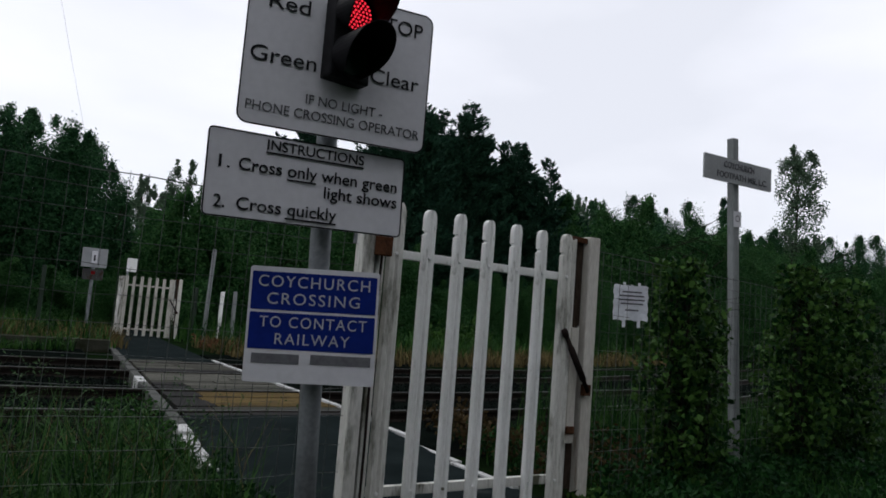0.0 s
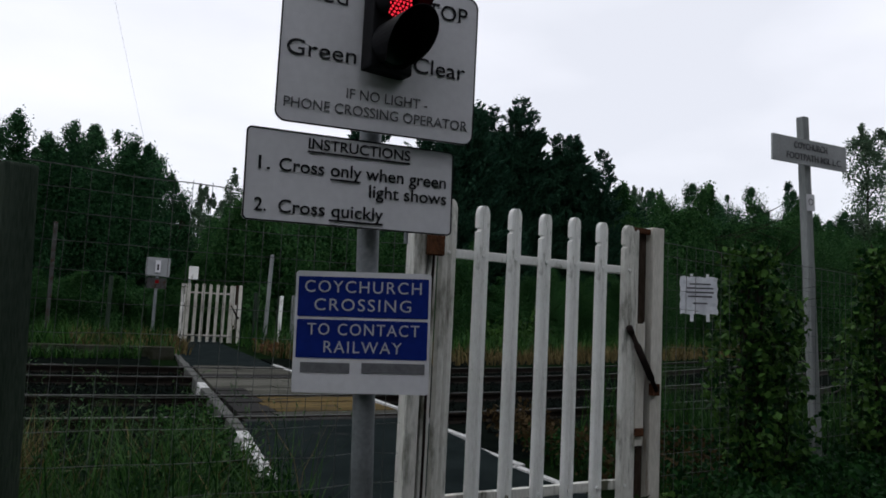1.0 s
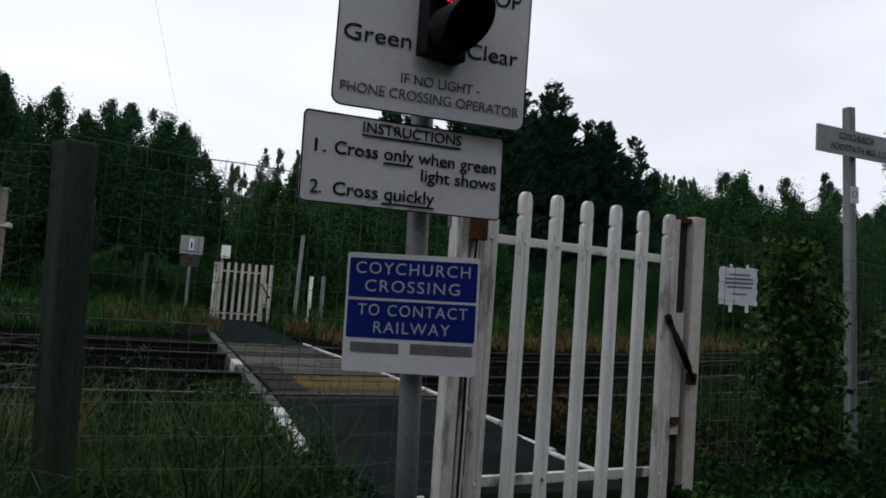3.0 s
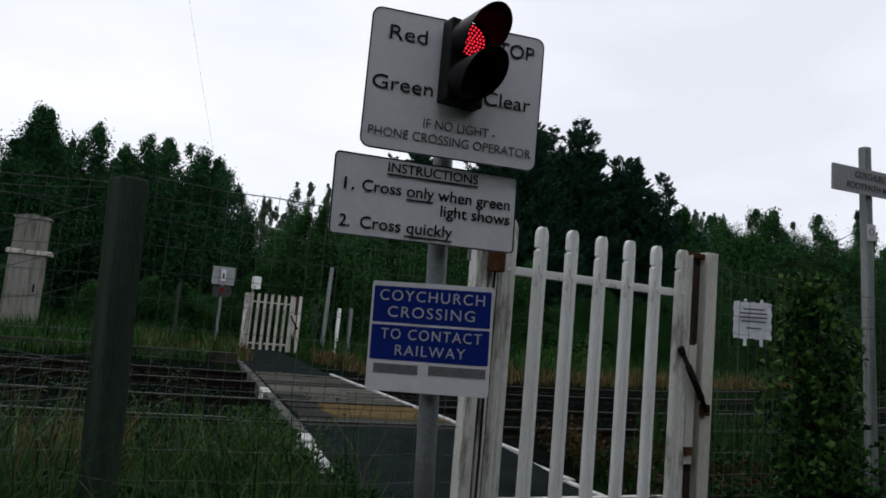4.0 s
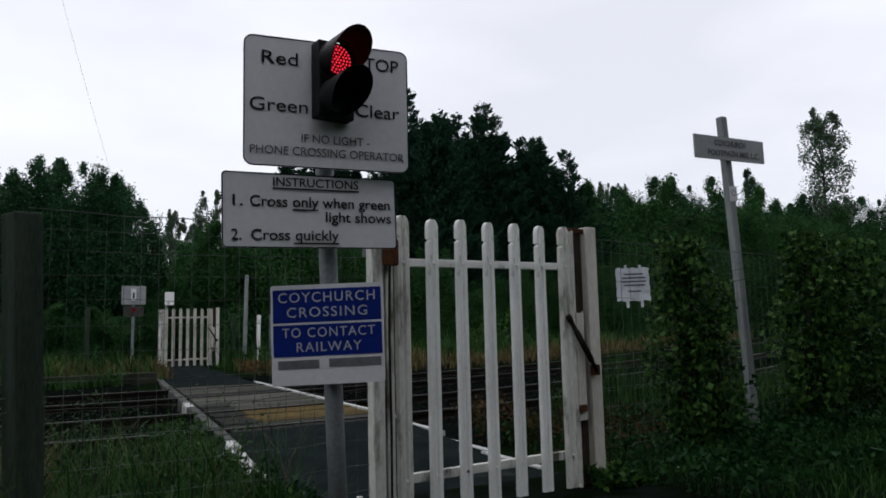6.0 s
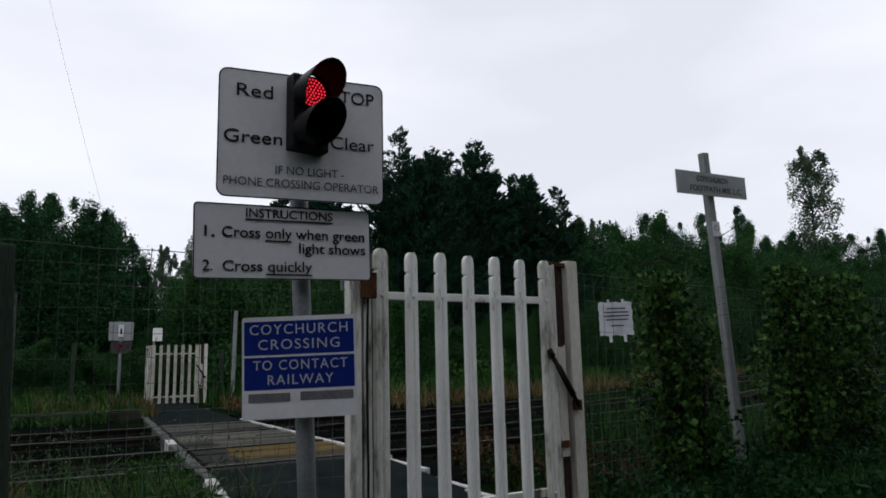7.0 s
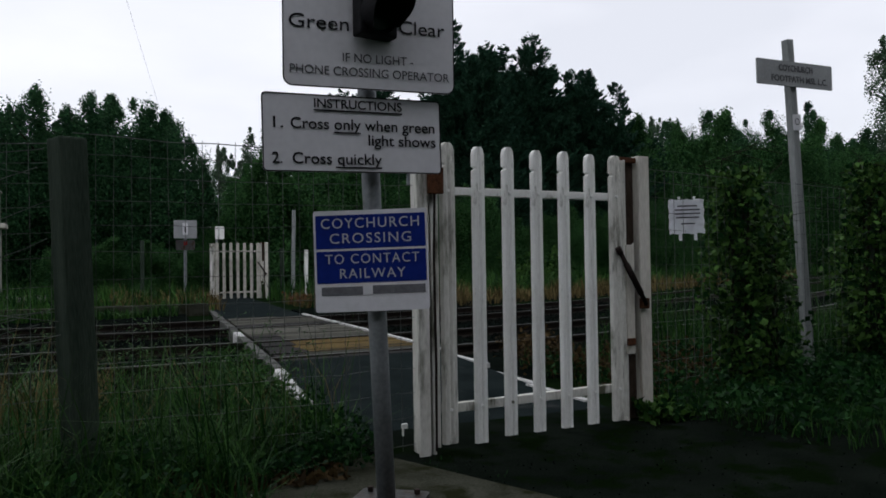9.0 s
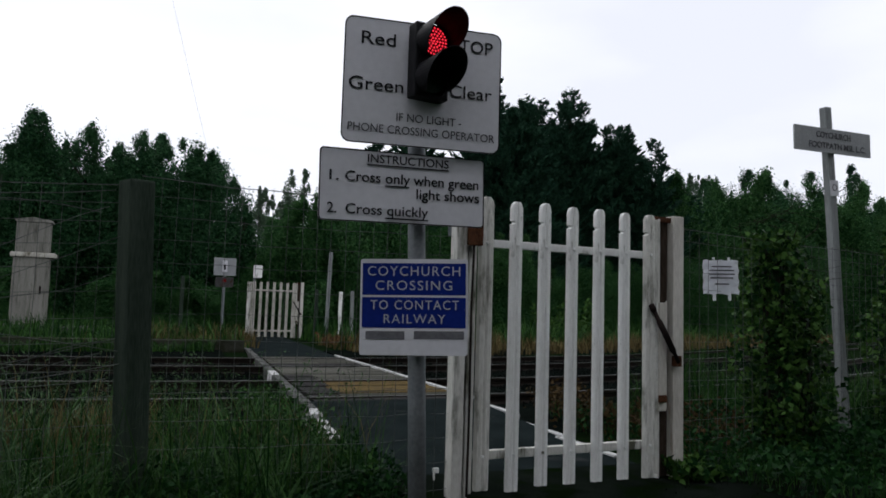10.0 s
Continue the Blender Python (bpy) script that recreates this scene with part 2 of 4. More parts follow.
def box(bm, x0, x1, y0, y1, z0, z1, bevel=0.0):
    vs = [bm.verts.new((x, y, z)) for z in (z0, z1) for y in (y0, y1) for x in (x0, x1)]
    fs = [bm.faces.new([vs[i] for i in f]) for f in ((0, 2, 3, 1), (4, 5, 7, 6), (0, 1, 5, 4), (2, 6, 7, 3), (0, 4, 6, 2), (1, 3, 7, 5))]
    if bevel:
        es = list({e for f in fs for e in f.edges})
        bmesh.ops.bevel(bm, geom=es, offset=bevel, segments=2, profile=0.6, affect="EDGES")
    return bm


def a_box(*a, bevel=0.0):
    return box(bmesh.new(), *a, bevel=bevel)


def tube(bm, points, radii, sides=8, caps=True):
    rings = []
    for i, p in enumerate(points):
        p = Vector(p)
        d = (Vector(points[min(i + 1, len(points) - 1)]) - Vector(points[max(i - 1, 0)])).normalized()
        u = d.orthogonal().normalized() if i == 0 else (u - d * u.dot(d)).normalized()
        v = d.cross(u)
        r = radii[i] if isinstance(radii, (list, tuple)) else radii
        rings.append([bm.verts.new(p + r * (math.cos(k * math.tau / sides) * u + math.sin(k * math.tau / sides) * v)) for k in range(sides)])
    for a, b in zip(rings, rings[1:]):
        for k in range(sides):
            bm.faces.new((a[k], a[(k + 1) % sides], b[(k + 1) % sides], b[k]))
    if caps:
        bm.faces.new(rings[0][::-1])
        bm.faces.new(rings[-1])
    return bm


def plate(w, h, d, r, seg=5):
    """An upright plate in the xz plane, front at y = 0, with rounded corners."""
    bm = bmesh.new()
    pts = []
    for cx, cz, a0 in ((w / 2 - r, h / 2 - r, 0), (-w / 2 + r, h / 2 - r, 90), (-w / 2 + r, -h / 2 + r, 180), (w / 2 - r, -h / 2 + r, 270)):
        for k in range(seg + 1):
            a = radians(a0 + 90 * k / seg)
            pts.append((cx + r * math.cos(a), cz + r * math.sin(a)))
    fr = [bm.verts.new((x, 0, z)) for x, z in pts]
    bk = [bm.verts.new((x, d, z)) for x, z in pts]
    bm.faces.new(fr)
    bm.faces.new(bk[::-1])
    for k in range(len(pts)):
        bm.faces.new((fr[k], bk[k], bk[(k + 1) % len(pts)], fr[(k + 1) % len(pts)]))
    bmesh.ops.recalc_face_normals(bm, faces=bm.faces)
    return bm


def rim(w, h, r, t, y0, y1, seg=5):
    """A rounded rectangular band of width t round a plate."""
    bm = bmesh.new()
    def ring(w, h, r, y):
        out = []
        for cx, cz, a0 in ((w / 2 - r, h / 2 - r, 0), (-w / 2 + r, h / 2 - r, 90), (-w / 2 + r, -h / 2 + r, 180), (w / 2 - r, -h / 2 + r, 270)):
            for k in range(seg + 1):
                a = radians(a0 + 90 * k / seg)
                out.append(bm.verts.new((cx + r * math.cos(a), y, cz + r * math.sin(a))))
        return out
    loops = [ring(w, h, r, y0), ring(w - 2 * t, h - 2 * t, max(r - t, 0.002), y0), ring(w - 2 * t, h - 2 * t, max(r - t, 0.002), y1), ring(w, h, r, y1)]
    for a, b in zip(loops, loops[1:] + loops[:1]):
        for k in range(len(a)):
            bm.faces.new((a[k], a[(k + 1) % len(a)], b[(k + 1) % len(a)], b[k]))
    bmesh.ops.recalc_face_normals(bm, faces=bm.faces)
    return bm


def lettering(body, size, x, z, parent, mat, bold=0.0, align="CENTER", y=-0.003, width=None, spacing=1.0, squeeze=1.0):
    """One line of raised text on the front of a plate. width: the line's length in metres."""
    cu = bpy.data.curves.new("lettering", "FONT")
    cu.body, cu.size, cu.align_x, cu.align_y = body, size, align, "CENTER"
    cu.offset, cu.extrude, cu.space_character, cu.resolution_u = bold, 0.0008, spacing, 4
    tmp = new("lettering", cu)
    bpy.context.view_layer.update()
    me = bpy.data.meshes.new_from_object(tmp.evaluated_get(bpy.context.evaluated_depsgraph_get()))
    bpy.data.objects.remove(tmp)
    co = np.empty(len(me.vertices) * 3)
    me.vertices.foreach_get("co", co)
    co = co.reshape(-1, 3)
    if width:
        ext = co[:, 0].max() - co[:, 0].min()
        co[:, 0] *= width / ext
    co = np.stack((co[:, 0] + x, y - co[:, 2], co[:, 1] * squeeze + z), 1)
    me.vertices.foreach_set("co", co.ravel())
    me.update()
    me.name = "lettering"
    me.materials.clear()
    me.materials.append(mat)
    ob = new("lettering", me)
    ob.parent = parent
    return ob


def quads(name, centers, along, across, mat, parent=None, fold=0.0):
    """Many small leaves: diamonds of four corners, given by their middles and half axes."""
    n = len(centers)
    nrm = np.cross(along, across)
    nrm /= np.linalg.norm(nrm, axis=1, keepdims=True) + 1e-9
    w = np.linalg.norm(across, axis=1, keepdims=True)
    v = np.stack((centers - along, centers + across * 1.0 - along * 0.15 + nrm * w * fold, centers + along, centers - across - along * 0.15 + nrm * w * fold), 1).reshape(-1, 3)
    me = bpy.data.meshes.new(name)
    me.vertices.add(4 * n)
    me.vertices.foreach_set("co", v.astype(np.float32).ravel())
    me.loops.add(4 * n)
    me.loops.foreach_set("vertex_index", np.arange(4 * n, dtype=np.int32))
    me.polygons.add(n)
    me.polygons.foreach_set("loop_start", np.arange(0, 4 * n, 4, dtype=np.int32))
    me.polygons.foreach_set("loop_total", np.full(n, 4, dtype=np.int32))
    me.update(calc_edges=True)
    me.materials.append(mat)
    ob = new(name, me)
    ob.parent = parent
    return ob


def unit(rng, n):
    v = rng.normal(size=(n, 3))
    return v / np.linalg.norm(v, axis=1, keepdims=True)


def leaves(name, rng, centers, size, mat, parent=None, droop=0.0, slim=0.5, var=0.4):
    """Leaves of about that length with random directions round the given middles."""
    n = len(centers)
    a = unit(rng, n)
    a[:, 2] -= droop
    a /= np.linalg.norm(a, axis=1, keepdims=True)
    b = np.cross(a, unit(rng, n))
    b /= np.linalg.norm(b, axis=1, keepdims=True) + 1e-9
    s = size * (1 - var + 2 * var * rng.random((n, 1))) * 0.5
    return quads(name, centers, a * s, b * s * slim, mat, parent, fold=0.25)


def ground_height(x, y):
    """The footpath climbs to the level of the rails and drops a little beyond them."""
    return -0.03 + 0.065 * min(max((y - 1.4) / 1.7, 0.0), 1.0) - 0.02 * min(max((y - 9.0) / 5.0, 0.0), 1.0)


# ---- ground ----
def build_ground():
    bm = bmesh.new()
    xs = [-2500, -400, -80, -30] + [-14 + 0.8 * i for i in range(60)] + [50, 90, 400, 2500]
    ys = [-2500, -400, -60, -20] + [-8 + 0.8 * i for i in range(62)] + [60, 100, 400, 2500]
    grid = [[bm.verts.new((x, y, ground_height(x, y) - (0.16 if 2.3 < y < 9.3 else 0.03) + (0.02 * noise.noise((x * 0.7, y * 0.7, 0)) if abs(x) < 40 and abs(y) < 60 else 0))) for x in xs] for y in ys]
    for a, b in zip(grid, grid[1:]):
        for k in range(len(xs) - 1):
            bm.faces.new((a[k], a[k + 1], b[k + 1], b[k]))
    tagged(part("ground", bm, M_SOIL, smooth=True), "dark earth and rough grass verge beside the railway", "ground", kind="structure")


def sheet(name, corners, mat, label, category, lift, nx=6, ny=24):
    """A slab that follows the ground between four corners (near left, near right, far right, far left)."""
    bm = bmesh.new()
    c = [Vector((*p, 0)) for p in corners]
    top, low = [], []
    for j in range(ny + 1):
        a, b = c[0].lerp(c[3], j / ny), c[1].lerp(c[2], j / ny)
        row = [a.lerp(b, i / nx) for i in range(nx + 1)]
        top.append([bm.verts.new((p.x, p.y, ground_height(p.x, p.y) + lift)) for p in row])
        low.append([bm.verts.new((p.x, p.y, ground_height(p.x, p.y) - 0.12)) for p in row])
    for g, flip in ((top, False), (low, True)):
        for j in range(ny):
            for i in range(nx):
                f = (g[j][i], g[j][i + 1], g[j + 1][i + 1], g[j + 1][i])
                bm.faces.new(f[::-1] if flip else f)
    loop_t = top[0] + [r[-1] for r in top[1:]] + top[-1][-2::-1] + [r[0] for r in top[-2:0:-1]]
    loop_l = low[0] + [r[-1] for r in low[1:]] + low[-1][-2::-1] + [r[0] for r in low[-2:0:-1]]
    for k in range(len(loop_t)):
        n = (k + 1) % len(loop_t)
        bm.faces.new((loop_t[k], loop_l[k], loop_l[n], loop_t[n]))
    bmesh.ops.recalc_face_normals(bm, faces=bm.faces)
    return tagged(part(name, bm, mat), label, category, kind="structure")


build_ground()
LEFT_NEAR, LEFT_FAR, RIGHT_X = -0.41, 0.195, 1.38


def left_edge(y):
    return LEFT_NEAR + (LEFT_FAR - LEFT_NEAR) * y / 11.0


sheet("pavement", [(left_edge(0.5), 0.5), (RIGHT_X - 0.08, 0.42), (RIGHT_X, 3.1), (left_edge(3.1), 3.1)], M_TARMAC, "dark tarmac footpath leading to the rails", "path", 0.0)
sheet("pavement", [(left_edge(8.35), 8.35), (RIGHT_X, 8.35), (RIGHT_X + 0.5, 18.5), (left_edge(12.5) + 0.1, 18.5)], M_TARMAC, "dark tarmac footpath on the far side of the rails", "path", 0.0)
sheet("pavement", [(-4.4, -9), (5.2, -9), (2.3, -0.5), (-0.22, -0.5)], M_OLD_TARMAC, "dark mossy tarmac in front of the gate", "path", 0.012)
sheet("pavement", [(-0.22, -0.497), (2.3, -0.497), (1.62, 0.415), (left_edge(0.5), 0.495)], M_OLD_TARMAC, "dark mossy tarmac in front of the gate", "path", 0.008)


# ---- crossing: kerbs, deck, rails ----
RAIL_YS = (3.30, 4.735, 6.60, 8.035)
RAIL_TOP = 0.045


def bend(x):
    """How far the railway has curved away from the straight at x."""
    d = abs(x - 0.6)
    return 0.022 * d * d if d < 10 else 2.2 + 0.44 * (d - 10)


def run_x(profile, x0, x1):
    """A closed yz profile drawn out along the curve of the railway."""
    bm = bmesh.new()
    n_x = max(2, round(abs(x1 - x0) / 0.8))
    rings = []
    for i in range(n_x + 1):
        x = x0 + (x1 - x0) * i / n_x
        rings.append([bm.verts.new((x, y + bend(x), z)) for y, z in profile])
    bm.faces.new(rings[0])
    bm.faces.new(rings[-1][::-1])
    for a, b in zip(rings, rings[1:]):
        for k in range(len(profile)):
            n = (k + 1) % len(profile)
            bm.faces.new((a[k], b[k], b[n], a[n]))
    bmesh.ops.recalc_face_normals(bm, faces=bm.faces)
    return bm


def build_track(ys, label):
    track = thing("railway_track", pose(0, 0, 0), label, "railway track", "two railway tracks", "structure")
    for y in ys:
        w, f = 0.036, 0.07
        prof = [(-f, -0.11), (f, -0.11), (f, -0.095), (0.012, -0.075), (0.012, -0.03), (w, -0.022), (w, -0.004), (0.026, 0), (-0.026, 0), (-w, -0.004), (-w, -0.022), (-0.012, -0.03), (-0.012, -0.075), (-f, -0.095)]
        rail = part("rail", run_x([(y + a, RAIL_TOP - 0.003 + b) for a, b in prof], -16, 26), M_RAIL, track)
        part("rail_head", run_x([(y - 0.024, RAIL_TOP - 0.001), (y + 0.024, RAIL_TOP - 0.001), (y + 0.024, RAIL_TOP + 0.001), (y - 0.024, RAIL_TOP + 0.001)], -16, 26), M_RAIL_TOP, rail, "bright worn running surface")
    mid = sum(ys) / 2
    me = None
    for k in range(60):
        x = -14 + 0.65 * k
        if left_edge(mid) - 0.3 < x < RIGHT_X + 0.3:
            continue
        if me is None:
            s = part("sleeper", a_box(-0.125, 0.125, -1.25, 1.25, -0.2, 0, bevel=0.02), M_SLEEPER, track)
            me = s.data
        else:
            s = new("sleeper", me)
            s.parent = track
        turn = math.atan((bend(x + 0.05) - bend(x - 0.05)) / 0.1)
        s.matrix_basis = pose(x, mid + bend(x), RAIL_TOP - 0.108, 0, 0, math.degrees(turn))


def build_deck():
    deck = thing("crossing_deck", pose(0, 0, 0), "worn timber boards laid level between the rails of the crossing", "crossing deck", kind="structure")
    rows = [(3.10, 3.25, M_DARK_STRIP)]
    rows += [(3.38 + 0.215 * k, 3.38 + 0.215 * k + 0.207, M_YELLOW_DECK if 0 < k else M_DECK) for k in range(6)]
    rows += [(4.79 + 0.219 * k, 4.79 + 0.219 * k + 0.211, M_DECK) for k in range(8)]
    rows += [(6.68 + 0.215 * k, 6.68 + 0.215 * k + 0.207, M_DARK_STRIP if k < 2 else M_DECK) for k in range(6)]
    rows += [(8.10, 8.34, M_DECK)]
    rng = random.Random(4)
    for y0, y1, mat in rows:
        x0, cut = left_edge((y0 + y1) / 2), rng.uniform(0.5, 1.1)
        # around the near track the left ends of the boards are darker
        if 3.2 < y0 < 5.4:
            cut = 0.42 + 0.03 * math.sin(9 * y0)
        for a, b, mat in ((x0 + 0.10, x0 + cut, M_DARK_STRIP if 3.2 < y0 < 5.4 else mat), (x0 + cut + 0.006, RIGHT_X, mat)):
            part("deck_board", a_box(a, b, y0, y1, -0.13, RAIL_TOP - 0.006 + rng.uniform(-0.006, 0.006), bevel=0.008), mat, deck)


def build_kerbs():
    rng = random.Random(8)
    kerb = thing("kerb", pose(0, 0, 0), "broken white-painted edging stones along the footpath", "kerb", kind="structure")
    for y0, y1, mat in ((1.40, 2.70, M_WHITE_LINE), (2.70, 3.22, M_EDGING), (3.40, 4.65, M_EDGING), (4.82, 5.40, M_EDGING), (5.40, 5.95, M_WHITE_LINE),
                        (5.95, 6.52, M_EDGING), (6.68, 7.95, M_EDGING), (8.12, 11.0, M_EDGING)):
        n = max(1, round((y1 - y0) / 0.33))
        for k in range(n):
            y, d = y0 + (y1 - y0) * k / n, (y1 - y0) / n
            stone = part("edging_stone", a_box(-0.045, 0.05, 0.005, d - 0.005, -0.15, 0.016 + rng.uniform(-0.006, 0.006), bevel=0.012), mat, kerb)
            stone.matrix_basis = pose(left_edge(y), y, ground_height(0, y + d / 2), 0, 0, -3.7 + rng.uniform(-1, 1))
    kerb = thing("kerb", pose(0, 0, 0), "white-painted edge line along the tarmac footpath", "kerb", kind="structure")
    y = 0.64
    while y < 8.6:
        n = rng.uniform(0.7, 1.0)
        k = part("edging_stone", a_box(-0.026, 0.026, 0.004, n - 0.004, -0.15, 0.014, bevel=0.008), M_WHITE_LINE, kerb)
        k.matrix_basis = pose(RIGHT_X + 0.05 - 0.075 * max(0, 2.4 - y), y, ground_height(0, y), 0, 0, rng.uniform(-0.8, 0.8))
        y += n


def build_ballast():
    for x0, x1 in ((-16, left_edge(5) - 0.22), (RIGHT_X + 0.12, 26)):
        prof = [(1.3, -0.2), (1.75, -0.05), (2.6, -0.055), (8.8, -0.055), (9.2, 0.03), (9.9, 0.045), (10.2, -0.2)]
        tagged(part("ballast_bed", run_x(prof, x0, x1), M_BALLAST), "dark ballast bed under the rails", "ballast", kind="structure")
    rng = np.random.default_rng(3)
    n = 26000
    x = np.where(rng.random(n) < 0.4, rng.uniform(-5.5, -0.1, n), rng.uniform(1.9, 12, n))
    y = rng.uniform(1.7, 9.1, n)
    z = np.full(n, -0.058) + rng.uniform(-0.012, 0.016, n)
    keep = (x < left_edge(y) - 0.12) | (x > RIGHT_X + 0.14)
    for r in RAIL_YS:
        keep &= np.abs(y - r) > 0.08
    c = np.stack((x, y + np.array([bend(a) for a in x]), z), 1)[keep]
    s = rng.uniform(0.016, 0.034, (len(c), 1))
    offs = np.array(((1, 0, 0), (-0.5, 0.87, 0), (-0.5, -0.87, 0), (0.1, 0, 1)), float)
    ang = rng.uniform(0, math.tau, len(c))
    rot = np.stack((np.stack((np.cos(ang), -np.sin(ang)), 1), np.stack((np.sin(ang), np.cos(ang)), 1)), 1)
    v = np.tile(offs, (len(c), 1, 1))
    v[:, :, :2] = np.einsum("nij,nkj->nki", rot, v[:, :, :2])
    v = (v * (0.7 + 0.6 * rng.random(v.shape))) * s[:, None] + c[:, None]
    f = (np.arange(len(c))[:, None, None] * 4 + np.array(((0, 1, 3), (1, 2, 3), (2, 0, 3)))[None]).reshape(-1, 3)
    me = bpy.data.meshes.new("ballast_stones")
    me.from_pydata(v.reshape(-1, 3).tolist(), [], f.tolist())
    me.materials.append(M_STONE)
    tagged(new("ballast_stones", me), "dark angular ballast stones between the rails", "ballast", kind="stuff")


build_track(RAIL_YS[:2], "near railway track of worn steel rails")
build_track(RAIL_YS[2:], "far railway track of worn steel rails")
build_deck()
build_kerbs()
build_ballast()
tagged(part("cable_trough", run_x([(9.9, -0.1), (10.25, -0.1), (10.25, 0.20), (9.9, 0.20)], -16, 0.05), M_CONCRETE), "low grey concrete cable trough beside the track", "cable trough", kind="structure")


# ---- gate ----
PALES = tuple(0.1745 * i for i in range(7))


def pale(w, z0, z1):
    """A folded steel pale with a rounded top and a small notch in its side."""
    bm = bmesh.new()
    prof = [(-0.5, 0.004), (-0.36, -0.010), (-0.14, -0.012), (0.0, -0.004), (0.14, -0.012), (0.36, -0.010), (0.5, 0.004), (0.5, 0.008), (0.0, 0.002), (-0.5, 0.008)]
    rows = [(z0, 1, 0), (z1 - 0.118, 1, 0), (z1 - 0.112, 1, 0.011), (z1 - 0.104, 1, 0.011), (z1 - 0.098, 1, 0), (z1 - 0.035, 1, 0), (z1 - 0.014, 0.84, 0), (z1 - 0.004, 0.6, 0), (z1, 0.4, 0)]
    rings = [[bm.verts.new((x * w * s + (inset if x < -0.3 else 0), y, z)) for x, y in prof] for z, s, inset in rows]
    for a, b in zip(rings, rings[1:]):
        for k in range(len(prof)):
            n = (k + 1) % len(prof)
            bm.faces.new((a[k], a[n], b[n], b[k]))
    bm.faces.new(rings[0][::-1])
    bm.faces.new(rings[-1])
    bmesh.ops.recalc_face_normals(bm, faces=bm.faces)
    return bm


def build_gate(m, label, clean, stained):
    gate = thing("palisade_gate", m, label, "gate", "crossing gates")
    rng = random.Random(2)
    for i, x in enumerate(PALES):
        wide = 0.086 if i in (0, 6) else 0.075
        p = part("pale", pale(wide, rng.uniform(-0.012, 0.008), 1.452 + rng.uniform(-0.006, 0.006)), clean if 0 < i < 6 else stained, gate)
        p.location = (x, 0, 0)
    top = part("top_rail", a_box(-0.03, 1.08, 0.010, 0.040, 1.205, 1.245, bevel=0.004), clean, gate)
    low = part("bottom_rail", a_box(-0.03, 1.08, 0.010, 0.040, 0.150, 0.195, bevel=0.004), stained, gate)
    part("hinge_stile", a_box(-0.088, -0.052, 0.0, 0.035, -0.005, 1.43, bevel=0.004), stained, gate)
    part("latch_stile", a_box(1.095, 1.118, 0.006, 0.04, 0.01, 1.43, bevel=0.004), stained, gate)
    for x in PALES:
        for z, rail in ((1.225, top), (0.172, low)):
            b = bmesh.new()
            tube(b, [(x, -0.016, z), (x, -0.005, z)], 0.008, 6)
            part("bolt", b, clean, rail)
    return gate


def build_hinge_post(m, label):
    post = thing("gate_post", m, label, "gate post", "gate posts")
    bm = a_box(-0.165, -0.148, -0.03, 0.07, -0.3, 1.43, bevel=0.003)
    part("flange", bm, M_DIRTY_WHITE, post)
    part("web", a_box(-0.147, -0.113, 0.0, 0.03, -0.3, 1.42, bevel=0.003), M_DIRTY_WHITE, post)
    part("flange", a_box(-0.112, -0.094, -0.035, 0.075, -0.3, 1.43, bevel=0.003), M_DIRTY_WHITE, post)
    part("face_plate", a_box(-0.185, -0.128, -0.048, -0.031, -0.3, 1.36, bevel=0.004), M_DIRTY_WHITE, post)
    return post


def build_latch_post(m, label):
    post = thing("gate_post", m, label, "gate post", "gate posts")
    # the web's dark colour stands in for shadow in the recess
    part("web", a_box(1.150, 1.236, 0.066, 0.084, -0.3, 1.45, bevel=0.003), M_WEB_SHADE, post, "recessed brown web, its colour darkened for the shadow in the slot")
    part("flange", a_box(1.238, 1.318, 0.02, 0.085, -0.3, 1.465, bevel=0.006), M_RUSTY_POST, post)
    part("flange", a_box(1.136, 1.149, 0.03, 0.10, -0.3, 1.44, bevel=0.003), M_DIRTY_WHITE, post)
    part("top_bracket", a_box(1.10, 1.237, 0.035, 0.056, 1.425, 1.455, bevel=0.004), M_RUST, post, "rusty bracket across the post head")
    part("striker_plate", a_box(1.13, 1.185, 0.012, 0.028, 0.35, 0.96, bevel=0.004), M_RUSTY_POST, post)
    b = bmesh.new()
    tube(b, [(1.04, -0.022, 0.945), (1.06, -0.022, 0.91)], 0.017, 8)
    tube(b, [(1.05, -0.022, 0.93), (1.25, -0.012, 0.625)], 0.0125, 8)
    tube(b, [(1.10, -0.020, 0.853), (1.21, -0.014, 0.686)], 0.018, 8)
    part("gate_closer", b, M_BLACK_BAR, post, "dark rusted closer arm set aslant", smooth=True)
    part("closer_bracket", a_box(1.225, 1.275, -0.012, 0.019, 0.60, 0.66, bevel=0.004), M_RUST, post, "rusty bracket")
    part("latch", a_box(1.12, 1.175, -0.006, 0.011, 0.40, 0.44, bevel=0.006), M_RUST, post, "rusted latch")
    part("latch_rod", tube(bmesh.new(), [(1.196, 0.03, 0.36), (1.196, 0.03, 0.97)], 0.006, 6), M_DIRTY_WHITE, post)
    return post


NEAR_GATE = pose(0.01, -0.012, 0.0, 0, 0, 2.6)
gate = build_gate(NEAR_GATE, "white-painted steel palisade gate, closed, with chipped dirty paint", M_WHITE, M_DIRTY_WHITE)
hinge_post = build_hinge_post(NEAR_GATE, "white steel gate post with grimy peeling paint beside the gate")
latch_post = build_latch_post(NEAR_GATE, "white steel gate post streaked with rust beside the gate")
FAR_GATE = pose(0.93, 15.72, 0.0, 0, 0, 4)
build_gate(FAR_GATE, "grimy cream palisade gate standing closed beyond the rails", M_OLD_PAINT, M_OLD_PAINT)
copy_thing(hinge_post, FAR_GATE)["label"] = "white steel gate post on the far side of the rails"
